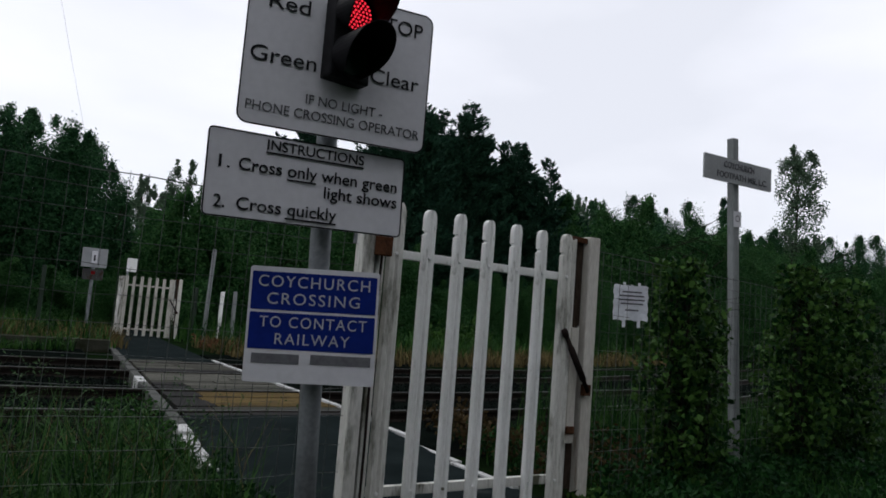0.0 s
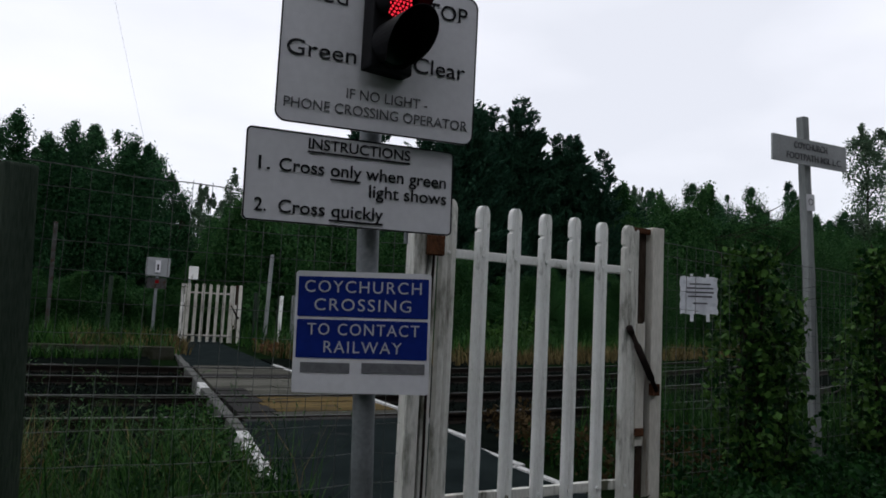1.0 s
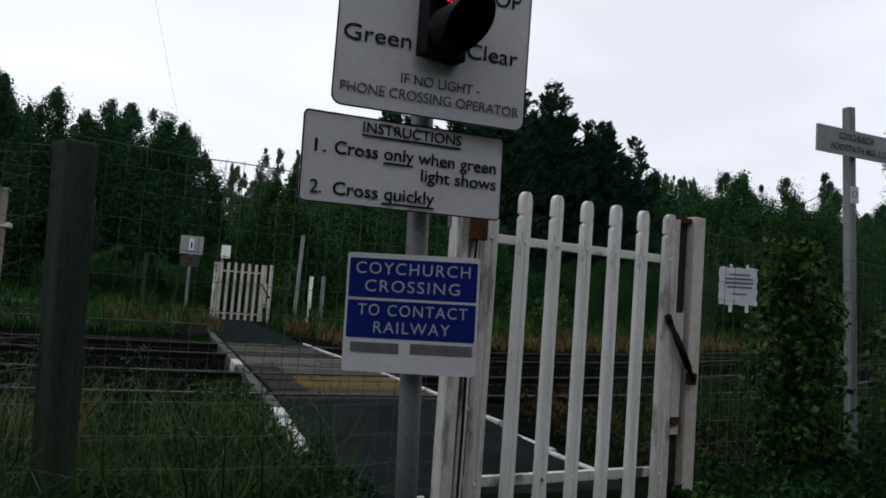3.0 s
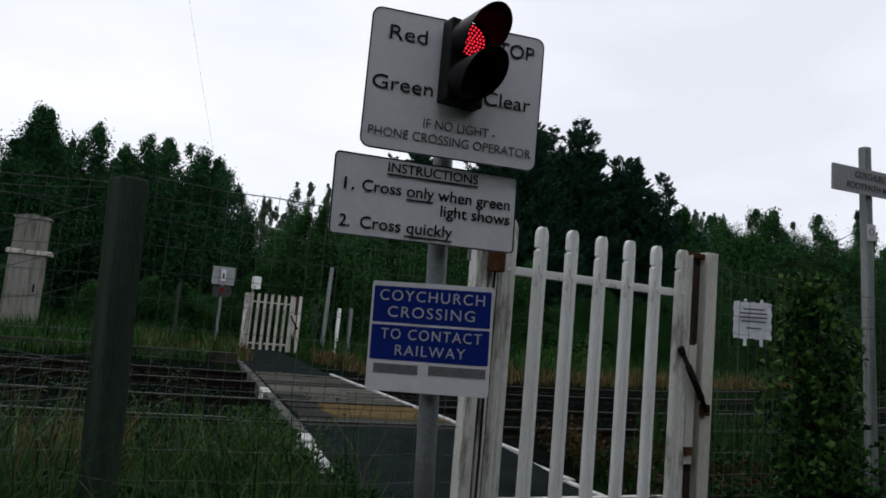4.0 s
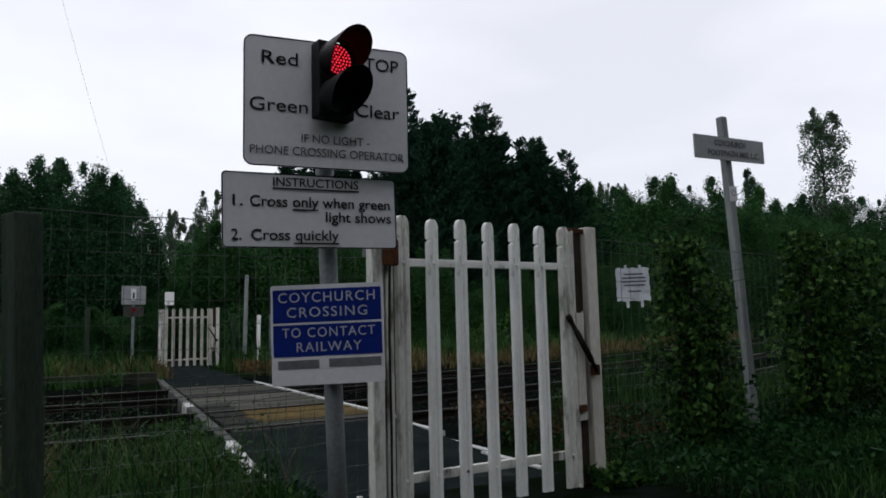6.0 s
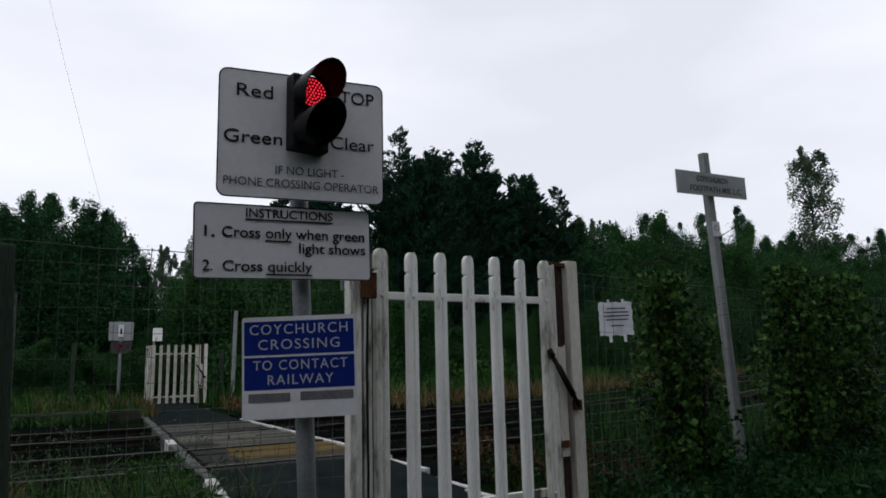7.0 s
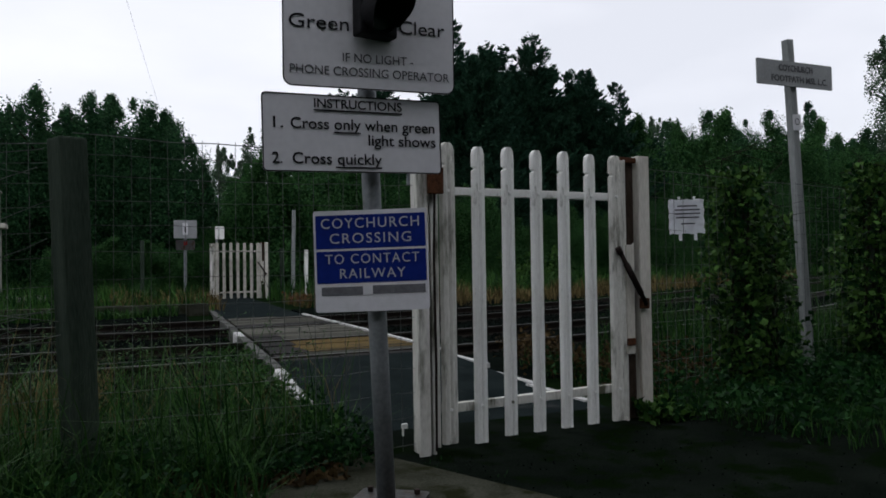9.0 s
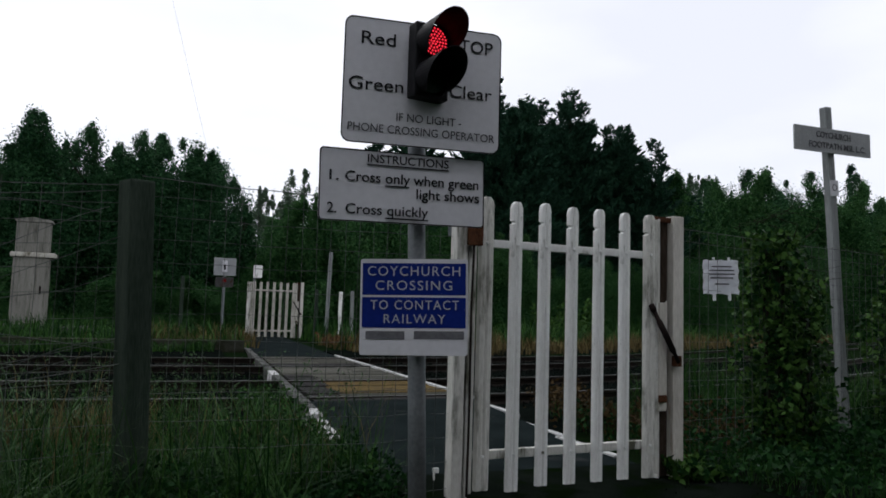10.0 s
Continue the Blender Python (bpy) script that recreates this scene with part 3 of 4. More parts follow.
copy_thing(latch_post, FAR_GATE)["label"] = "rust-streaked steel gate post on the far side of the rails"

sw = thing("gate_switch", NEAR_GATE, "small red-brown switch box fixed to the gate post", "switch box")
part("case", a_box(-0.135, -0.062, -0.085, -0.049, 1.20, 1.325, bevel=0.006), M_RUST, sw)
part("cable", tube(bmesh.new(), [(-0.10, -0.06, 1.20), (-0.105, -0.055, 0.9), (-0.10, -0.052, 0.4), (-0.105, -0.055, 0.0)], 0.006, 6), M_BLACK_BAR, sw)
hw = thing("hinge_bracket", NEAR_GATE, "grey galvanised hinge bracket bolted to the gate post", "hinge")
part("strap", a_box(-0.25, -0.19, -0.05, -0.02, 1.30, 1.33, bevel=0.004), M_GALV, hw)
part("pin", tube(bmesh.new(), [(-0.225, -0.04, 1.24), (-0.225, -0.04, 1.40)], 0.009, 8), M_GALV, hw)
part("nut", tube(bmesh.new(), [(-0.262, -0.035, 1.315), (-0.245, -0.035, 1.315)], 0.017, 6), M_GALV, hw)


# ---- signs on the steel pole ----
def underline(x0, x1, z, parent, mat):
    part("underline", a_box(x0, x1, -0.0045, -0.0035, z - 0.0028, z + 0.0028), mat, parent)


pole_base = Vector((-0.575, -0.70, 0.0))
pole = thing("sign_pole", pose(*pole_base), "grey galvanised steel pole on a bolted base plate", "sign pole")
part("tube", tube(bmesh.new(), [(0, 0, 0.03), (-0.020, 0, 0.55), (-0.058, 0, 1.62), (-0.066, 0, 1.83)], 0.0335, 20), M_GALV, pole, smooth=True)
part("base_plate", plate(0.26, 0.26, 0.016, 0.02), M_DULL_STEEL, pole).matrix_basis = pose(0, 0, 0.03, -90, 0, 52)
for dx, dy in ((-0.126, -0.016), (0.126, 0.016), (-0.016, 0.126), (0.016, -0.126)):
    part("bolt", tube(bmesh.new(), [(dx, dy, 0.03), (dx, dy, 0.048)], 0.011, 6), M_BLACK_BAR, pole)
plinth = bmesh.new()
box(plinth, -0.42, 0.52, -0.38, 0.62, -0.15, 0.012, bevel=0.02)
tagged(part("plinth", plinth, M_CONCRETE), "worn concrete slab round the foot of the sign pole", "concrete slab", kind="structure").matrix_basis = pose(-0.59, -0.78, 0, 0, 0, 24)

# upper sign
sign = thing("light_sign", pose(-0.646, -0.805, 1.709, 0, 0, -7.1) @ Matrix.Scale(0.935, 4), "white rectangular sign with black lettering round a small stop light", "sign", "signs on the pole")
W, H = 0.642, 0.50
sign_plate = part("plate", plate(W, H, 0.004, 0.035), M_SIGN, sign)
part("border", rim(W, H, 0.035, 0.0045, -0.0015, -0.0002), M_INK, sign_plate)
part("backing", plate(W - 0.01, H - 0.01, 0.003, 0.03), M_SIGN_BACK, sign).location = (0, 0.005, 0)
lettering("Red", 0.073, -0.188, 0.165, sign_plate, M_INK, width=0.135)
lettering("STOP", 0.073, 0.195, 0.180, sign_plate, M_INK, width=0.172)
lettering("Green", 0.073, -0.190, -0.018, sign_plate, M_INK, width=0.215)
lettering("Clear", 0.073, 0.192, -0.012, sign_plate, M_INK, width=0.178)
lettering("IF NO LIGHT -", 0.046, 0.025, -0.138, sign_plate, M_FADED_INK, width=0.265)
lettering("PHONE CROSSING OPERATOR", 0.046, 0.0, -0.190, sign_plate, M_FADED_INK, width=0.595)
part("clamp", a_box(-0.05, 0.10, 0.010, 0.045, -0.235, -0.195, bevel=0.004), M_GALV, sign, "steel mounting channel")
part("clamp", a_box(-0.05, 0.10, 0.010, 0.045, 0.10, 0.14, bevel=0.004), M_GALV, sign, "steel mounting channel")

# stop light
light = thing("stop_light", pose(-0.648, -0.815, 1.688, 0, 0, 8) @ Matrix.Scale(0.935, 4), "small black two-aspect stop light with the red lamp lit", "signal light")
part("housing", a_box(-0.075, 0.075, -0.062, 0.006, -0.045, 0.250, bevel=0.008), M_BLACK, light)


def hood(z, cut):
    bm = bmesh.new()
    n, r = 30, 0.074
    rings = []
    for rr in (r, r - 0.003):
        back, front = [], []
        for k in range(n + 1):
            a = radians(-58 + 296 * k / n)
            up = (math.sin(a) + 0.85) / 1.85
            back.append(bm.verts.new((rr * math.cos(a), -0.060, z + rr * math.sin(a))))
            front.append(bm.verts.new((rr * math.cos(a), -0.085 - cut * max(0, up) ** 0.65, z + rr * math.sin(a))))
        rings.append((back, front))
    (ob, of), (ib, fi) = rings
    for k in range(n):
        bm.faces.new((ob[k], ob[k + 1], of[k + 1], of[k]))
        bm.faces.new((ib[k + 1], ib[k], fi[k], fi[k + 1]))
        bm.faces.new((of[k], of[k + 1], fi[k + 1], fi[k]))
    return bm


for z, name, mat in ((0.180, "red_lens", M_LENS), (0.032, "green_lens", M_GREEN_LENS)):
    part("hood", hood(z, 0.165), M_BLACK, light, smooth=False)
    lens = part(name, tube(bmesh.new(), [(0, -0.060, z), (0, -0.070, z)], [0.062, 0.058], 28), mat, light)
    if name == "red_lens":
        for ring, count in ((0, 1), (0.013, 6), (0.026, 12), (0.039, 18), (0.052, 24)):
            for k in range(count):
                a = math.tau * k / count
                x, zz = ring * math.cos(a), z + ring * math.sin(a)
                b = tube(bmesh.new(), [(x, -0.069, zz), (x, -0.0735, zz)], [0.0052, 0.003], 6)
                part("led", b, M_LED, lens)

# instruction sign
ins = thing("instruction_sign", pose(-0.696, -0.774, 1.324, 0, -1.0, -2.0) @ Matrix.Scale(0.972, 4), "white rectangular sign with black crossing instructions", "sign", "signs on the pole")
W, H = 0.652, 0.270
ins_plate = part("plate", plate(W, H, 0.004, 0.016), M_SIGN, ins)
part("border", rim(W, H, 0.016, 0.0045, -0.0015, -0.0002), M_INK, ins_plate)
part("backing", plate(W - 0.01, H - 0.01, 0.003, 0.012), M_SIGN_BACK, ins).location = (0, 0.005, 0)
lettering("INSTRUCTIONS", 0.045, 0.013, 0.103, ins_plate, M_INK, 0.0004, width=0.322)
underline(-0.149, 0.175, 0.080, ins_plate, M_INK)
lettering("1.", 0.055, -0.277, 0.031, ins_plate, M_INK, 0.0004, width=0.034)
lettering("Cross only when green", 0.055, 0.036, 0.031, ins_plate, M_INK, 0.0004, width=0.530)
underline(-0.078, 0.0165, 0.004, ins_plate, M_INK)
lettering("light shows", 0.055, 0.174, -0.021, ins_plate, M_INK, 0.0004, width=0.258)
lettering("2.", 0.055, -0.277, -0.090, ins_plate, M_INK, 0.0004, width=0.034)
lettering("Cross quickly", 0.055, -0.068, -0.090, ins_plate, M_INK, 0.0004, width=0.320)
underline(-0.076, 0.093, -0.118, ins_plate, M_INK)
part("clamp", a_box(0.0, 0.14, 0.010, 0.045, -0.06, -0.02, bevel=0.004), M_GALV, ins, "steel mounting channel")

# blue name plate
blue = thing("name_plate", pose(-0.640, -0.758, 0.891, 0, -1.2, -25.7) @ Matrix.Scale(0.930, 4), "blue and white crossing name plate with pale lettering", "sign", "signs on the pole")
W, H = 0.428, 0.380
blue_plate = part("plate", plate(W, H, 0.006, 0.010), M_SIGN, blue)
part("blue_panel", plate(0.412, 0.126, 0.0012, 0.004), M_BLUE, blue_plate, "blue printed panel").location = (0, -0.0015, 0.110)
part("blue_panel", plate(0.412, 0.120, 0.0012, 0.004), M_BLUE, blue_plate, "blue printed panel").location = (0, -0.0015, -0.022)
lettering("COYCHURCH", 0.054, 0.0, 0.140, blue_plate, M_SILVER, 0.0, width=0.368, spacing=1.18)
lettering("CROSSING", 0.054, 0.0, 0.083, blue_plate, M_SILVER, 0.0, width=0.305, spacing=1.18)
lettering("TO CONTACT", 0.052, 0.004, 0.006, blue_plate, M_SILVER, 0.0, width=0.352, spacing=1.18)
lettering("RAILWAY", 0.052, 0.002, -0.049, blue_plate, M_SILVER, 0.0, width=0.245, spacing=1.18)
part("number_bar", a_box(-0.190, -0.035, -0.002, -0.001, -0.128, -0.096), M_GREY_INK, blue_plate, "grey bar")
part("number_bar", a_box(0.002, 0.200, -0.002, -0.001, -0.126, -0.094), M_GREY_INK, blue_plate, "grey bar")
part("clamp", a_box(0.03, 0.15, 0.008, 0.05, 0.04, 0.08, bevel=0.004), M_GALV, blue, "steel mounting channel")
part("clamp", a_box(-0.20, 0.20, 0.008, 0.02, -0.176, -0.160, bevel=0.003), M_GALV, blue, "steel edge strip")


# ---- leaning name board on a post ----
board_post = thing("name_post", pose(3.33, 0.62, -0.1, 0, -3.6, 0), "weathered grey wooden post leaning to one side", "post")
bm = a_box(-0.034, 0.034, -0.03, 0.03, -0.2, 2.62, bevel=0.012)
part("shaft", bm, M_PALE_WOOD, board_post)
part("warning_plate", plate(0.085, 0.12, 0.003, 0.006), M_SIGN, board_post, "small torn white sticker").location = (0, -0.040, 1.99)
part("sticker_mark", rim(0.05, 0.05, 0.024, 0.006, -0.0415, -0.0405), M_FADED_INK, board_post).location = (0, 0, 1.995)
nb = thing("name_board", pose(3.18, 0.563, 2.24, 0, -1.0, 0), "pale grey board lettered in black on a leaning post", "sign")
nb_plate = part("plate", plate(0.80, 0.185, 0.012, 0.005), M_SIGN_BACK, nb)
lettering("COYCHURCH", 0.066, 0.0, 0.038, nb_plate, M_FADED_INK, 0.001, width=0.36)
lettering("FOOTPATH MSL L.C.", 0.066, 0.04, -0.042, nb_plate, M_FADED_INK, 0.001, width=0.60)


# ---- wire fences ----
def build_mesh_fence(a, b, top, n_across, pitch, label, sag=0.01, seed=1):
    rng = random.Random(seed)
    f = thing("wire_fence", pose(0, 0, 0), label, "wire fence", "wire mesh fences")
    a, b = Vector(a), Vector(b)
    length = (b - a).length
    for k in range(n_across):
        z = top - (top - 0.05) * (k / (n_across - 1)) ** 1.15
        pts = []
        for i in range(9):
            p = a.lerp(b, i / 8)
            pts.append((p.x, p.y + rng.uniform(-0.004, 0.004), z + ground_height(p.x, p.y) - sag * math.sin(math.pi * i / 8) + rng.uniform(-0.006, 0.006)))
        part("wire", tube(bmesh.new(), pts, 0.0026 if k == 0 else 0.0016, 4, False), M_WIRE, f)
    for i in range(1, int(length / pitch)):
        p = a.lerp(b, i * pitch / length)
        pts = [(p.x + rng.uniform(-0.004, 0.004), p.y, ground_height(p.x, p.y) + z) for z in (0.02, top * 0.35, top * 0.7, top)]
        part("wire", tube(bmesh.new(), pts, 0.0014, 4, False), M_WIRE, f)
    return f


def build_fence_post(x, y, h, r, lean, label):
    p = thing("fence_post", pose(x, y, ground_height(x, y), 0, lean, 28), label, "fence post", "fence posts")
    part("shaft", a_box(-r, r, -r, r, -0.3, h, bevel=0.012), M_OLD_WOOD, p)
    return p


build_fence_post(-1.57, 0.05, 1.42, 0.055, -2.2, "weathered square wooden fence post among long grass")
build_mesh_fence((-0.16, 0.02, 0), (-1.60, 0.05, 0), 1.44, 14, 0.068, "square wire mesh fence strung beside the gate", seed=1)
build_mesh_fence((-1.60, 0.05, 0), (-5.4, 0.25, 0), 1.40, 14, 0.075, "sagging wire mesh fence along the verge", 0.05, seed=2)
build_mesh_fence((1.36, 0.22, 0), (6.2, 0.95, 0), 1.45, 14, 0.085, "wire mesh fence behind the ivy", 0.02, seed=3)

tangle = thing("wire_tangle", pose(0, 0, 0), "loose bent wires sagging beside the wooden fence post", "wire")
wrng = random.Random(31)
for k in range(11):
    z0, z1 = wrng.uniform(0.55, 1.38), wrng.uniform(0.25, 1.30)
    x0, x1 = wrng.uniform(-1.75, -1.60), wrng.uniform(-3.6, -2.3)
    pts = []
    for i in range(9):
        u = i / 8
        pts.append((x0 + (x1 - x0) * u, 0.02 + 0.10 * math.sin(2.6 * u + k) * u, z0 + (z1 - z0) * u + 0.09 * math.sin(4.2 * u + 1.7 * k) * u))
    part("strand", tube(bmesh.new(), pts, 0.0021, 4, False), M_WIRE, tangle)

# notice
note = thing("paper_notice", pose(1.813, 0.288, 1.141, 0, -1.4, -18), "white laminated paper notice tied to the wire fence", "notice")
bm = bmesh.new()
g = [[bm.verts.new((-0.117 + 0.234 * i / 10 + 0.004 * math.sin(j * 2.1), 0.012 * noise.noise((i * 0.5, j * 0.6, 3)), -0.108 + 0.216 * j / 10 + 0.004 * math.sin(i * 1.7))) for i in range(11)] for j in range(11)]
for j in range(10):
    for i in range(10):
        bm.faces.new((g[j][i], g[j][i + 1], g[j + 1][i + 1], g[j + 1][i]))
bmesh.ops.solidify(bm, geom=bm.faces[:], thickness=0.002)
note_sheet = part("sheet", bm, M_PAPER, note)
for k, (w, z) in enumerate(((0.13, 0.066), (0.165, 0.042), (0.17, 0.018), (0.15, -0.006), (0.09, -0.045))):
    part("text_bar", a_box(-w / 2, w / 2, -0.016, -0.0145, z - 0.0045, z + 0.0045), M_FADED_INK, note_sheet, "unreadable line of print")
for x in (-0.05, 0.05):
    part("tie", a_box(x - 0.010, x + 0.010, -0.012, -0.008, -0.150, -0.10), M_PAPER, note, "pale plastic tie")
    part("tie", a_box(x - 0.008, x + 0.008, -0.012, -0.008, 0.10, 0.125), M_PAPER, note, "pale plastic tie")


# ---- trees ----
def tree_frame(name, m, trunk_h, r, limbs, rng, label, category="tree", group="trees beyond the railway"):
    t = thing(name, m, label, category, group)
    bm = tube(bmesh.new(), [(0, 0, -0.2), (0.03, 0.02, trunk_h * 0.4), (-0.04, 0.03, trunk_h * 0.75), (0.02, 0, trunk_h)], [r, r * 0.75, r * 0.45, r * 0.15], 8)
    for p in limbs:
        z0 = max(0.25 * trunk_h, p[2] - 0.35 * math.hypot(p[0], p[1]) - 0.6)
        a = Vector((0, 0, min(z0, trunk_h * 0.9)))
        tube(bm, [a, a.lerp(Vector(p), 0.5) + Vector((0, 0, 0.1)), Vector(p)], [r * 0.32, r * 0.2, 0.012], 5)
    part("trunk", bm, M_BARK, t, smooth=True)
    return t


def broadleaf(m, seed, h, spread, mat, label, leaders=5, clumps=210, per=170, leaf=0.115, base=0.02, name="broadleaf_tree", low=0.5, top=1.6):
    """Upright leaders clothed in clumps of small leaves. low: how wide the foot of the crown is."""
    rng = np.random.default_rng(seed)
    c, rad = [], []
    tops = [(rng.uniform(-0.5, 0.5) * spread, rng.uniform(-0.5, 0.5) * spread, h * rng.uniform(0.80, 1.0)) for _ in range(leaders)]
    tops[0] = (tops[0][0] * 0.3, tops[0][1] * 0.3, h)
    for k in range(clumps):
        tx, ty, tz = tops[k % leaders]
        u = rng.random() ** 0.85
        z = tz * (base + (0.975 - base) * u)
        shape = (low + (1 - low) * min(1, u / 0.35)) * (1 - max(0, (u - 0.35) / 0.65) ** top)
        a = rng.uniform(0, math.tau)
        d = spread * (0.34 * shape + 0.02) * math.sqrt(rng.random())
        c.append((tx * (0.6 + 0.4 * u) + d * math.cos(a), ty * (0.6 + 0.4 * u) + d * math.sin(a), z))
        rad.append(spread * (0.035 + 0.115 * shape) * rng.uniform(0.6, 1.4))
    limbs = [c[i] for i in range(0, clumps, max(1, clumps // 14))]
    t = tree_frame(name, m, h * 0.8, 0.03 * spread + 0.03, limbs, random.Random(seed), label)
    pts = []
    for p, r in zip(c, rad):
        far = np.where(rng.random((per, 1)) < 0.14, rng.uniform(1.0, 1.6, (per, 1)), 1.0)
        d = unit(rng, per) * (rng.random((per, 1)) ** 0.5) * r * far
        d[:, 2] *= 1.7
        pts.append(np.array(p) + d)
    pts = np.concatenate(pts)
    leaves("crown", rng, pts[pts[:, 2] > 0.02], leaf, mat, t)
    return t


def conifer(m, seed, h, spread, label, leaders=1, mat=M_CONIFER, dense=1.0, name="conifer_tree"):
    """Whorls of drooping boughs with upturned tips, each hung with slim sprays."""
    rng = np.random.default_rng(seed)
    t = tree_frame(name, m, h * 0.97, 0.16, [], random.Random(seed), label)
    c, al = [], []
    for q in range(leaders):
        lx, ly = (0, 0) if q == 0 else (rng.uniform(-0.42, 0.42) * spread, rng.uniform(-0.3, 0.3) * spread)
        lh = h if q == 0 else h * rng.uniform(0.80, 0.97)
        for k in range(int(170 * dense)):
            u = rng.random() ** 0.85
            z0 = lh * (0.01 + 0.98 * u)
            reach = spread * ((0.46 if q == 0 else 0.36) * (1 - u) ** 0.72 + 0.03) * rng.uniform(0.55, 1.2)
            a = rng.uniform(0, math.tau)
            n = int(22 + 64 * reach)
            s = rng.random(n) ** 0.6
            x = lx + np.cos(a) * reach * s
            y = ly + np.sin(a) * reach * s
            z = np.minimum(z0 - 0.14 * reach * s + 0.40 * reach * s ** 3, lh * 1.0 + 0.1)
            j = rng.normal(scale=0.10 + 0.06 * reach, size=(n, 3)) * (1.15 - s)[:, None]
            c.append(np.stack((x, y, z), 1) + j)
            d = np.stack((np.full(n, math.cos(a)), np.full(n, math.sin(a)), 0.15 + 0.9 * s), 1) + rng.normal(scale=0.45, size=(n, 3))
            al.append(d / np.linalg.norm(d, axis=1, keepdims=True))
    c, al = np.concatenate(c), np.concatenate(al)
    keep = c[:, 2] > 0.02
    c, al = c[keep], al[keep]
    ac = np.cross(al, unit(rng, len(c)))
    ac /= np.linalg.norm(ac, axis=1, keepdims=True) + 1e-9
    s = rng.uniform(0.05, 0.135, (len(c), 1))
    quads("crown", c, al * s, ac * s * 0.32, mat, t, fold=0.2)
    return t


def plant(src, places):
    for x, y, s, tall, r in places:
        copy_thing(src, pose(x, y, 0.04, 0, 0, r) @ Matrix.Diagonal((s, s, s * tall, 1)))


T_TALL = "dark tall broadleaf tree beyond the railway"
left_a = broadleaf(pose(-3.4, 24, 0.04), 11, 6.95, 4.1, M_LEAF_DARK, T_TALL, leaders=8, clumps=330, per=330, leaf=0.088, top=2.0)
left_b = broadleaf(pose(-1.3, 23.5, 0.04), 12, 6.75, 3.8, M_LEAF_DARK, T_TALL, leaders=8, clumps=330, per=330, leaf=0.088, top=2.0)
plant(left_b, ((-5.4, 24.5, 1.0, 0.97, 40), (-9.6, 25.5, 1.05, 0.92, 200), (-14.5, 26, 1.1, 1.0, 90), (-20, 27, 1.25, 1.0, 20)))
plant(left_a, ((-7.4, 25, 1.0, 0.93, 120), (-12, 26, 1.05, 0.95, 300), (-17, 27, 1.15, 1.0, 20), (0.2, 23, 0.85, 1.02, 230), (-24, 28, 1.3, 1.0, 70)))
left_c = broadleaf(pose(1.15, 21.5, 0.04), 13, 3.9, 1.9, M_LEAF_DARK, "slim dark young tree beside the taller row", leaders=2, clumps=60, per=160, leaf=0.11)
far_a = broadleaf(pose(5.0, 46, 0.04), 21, 8.8, 3.2, M_LEAF_HAZE, "poplar far beyond the crossing, leaves tinted grey-green for haze", leaders=4, clumps=120, per=130, leaf=0.14)
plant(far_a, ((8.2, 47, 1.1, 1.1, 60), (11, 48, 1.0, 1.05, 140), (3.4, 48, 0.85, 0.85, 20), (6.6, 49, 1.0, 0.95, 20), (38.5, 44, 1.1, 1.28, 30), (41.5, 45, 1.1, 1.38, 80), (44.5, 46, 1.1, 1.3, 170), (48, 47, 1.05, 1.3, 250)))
bush_a = broadleaf(pose(4.6, 19, 0.04), 31, 4.2, 3.6, M_LEAF_MID, "rounded green bush behind the far gate", leaders=6, clumps=150, per=480, leaf=0.08, base=0.02, name="bush", low=0.9)
plant(bush_a, ((7.2, 19.5, 0.95, 1.0, 70), (9.6, 20, 0.9, 0.95, 150), (2.6, 20.5, 0.75, 0.75, 200), (6.0, 22, 1.1, 1.05, 20), (12.5, 20.5, 0.85, 0.7, 240), (0.2, 19, 0.6, 0.6, 10), (-2.4, 19.5, 0.7, 0.55, 100), (-5.4, 19.5, 0.75, 0.6, 220), (-9, 20, 0.8, 0.6, 320), (-13, 20.5, 0.9, 0.6, 30)))
plant(bush_a, [(-44 + 3.3 * k, 28 + 1.5 * math.sin(k * 1.7), 1.3, 0.85 + 0.12 * math.sin(k * 2.3), 67 * k) for k in range(32) if not 2.0 < -44 + 3.3 * k < 5.5])
plant(left_b, ((6.6, 22.5, 0.8, 0.95, 70), (9.2, 22.5, 0.85, 1.0, 160), (7.8, 24.5, 0.9, 1.05, 10)))
plant(bush_a, [(23 + 3.0 * k, 24.5 + 1.2 * math.sin(k * 2.1), 1.55, 1.12 + 0.1 * math.sin(k * 1.3), 51 * k) for k in range(11)])
plant(bush_a, ((3.1, 20.6, 0.95, 1.02, 40), (4.9, 20.2, 1.0, 1.12, 130), (6.6, 20.8, 1.0, 1.1, 290), (1.3, 21.4, 0.62, 0.9, 75)))
con_a = conifer(pose(12.0, 24.5, 0.04), 41, 11.3, 7.4, "tall dark conifer with feathery drooping boughs", leaders=9)
con_b = conifer(pose(15.8, 24.2, 0.04), 42, 11.1, 7.4, "tall dark conifer with feathery drooping boughs", leaders=9)
plant(con_a, ((18.4, 24.8, 0.9, 0.98, 130), (8.6, 25.8, 0.85, 0.95, 250), (20.9, 24.5, 0.76, 0.95, 60)))
plant(con_a, ((17.2, 25.6, 0.95, 0.93, 310), (20.0, 25.4, 0.78, 0.93, 190)))
plant(con_b, ((13.9, 25.5, 0.95, 0.98, 60), (22.4, 24.6, 0.66, 0.9, 200)))
wood_a = broadleaf(pose(24.5, 25, 0.04), 51, 7.5, 5.0, M_LEAF_MID, "mid-green tree in the wood beyond the railway", leaders=9, clumps=280, per=420, top=2.6, leaf=0.082)
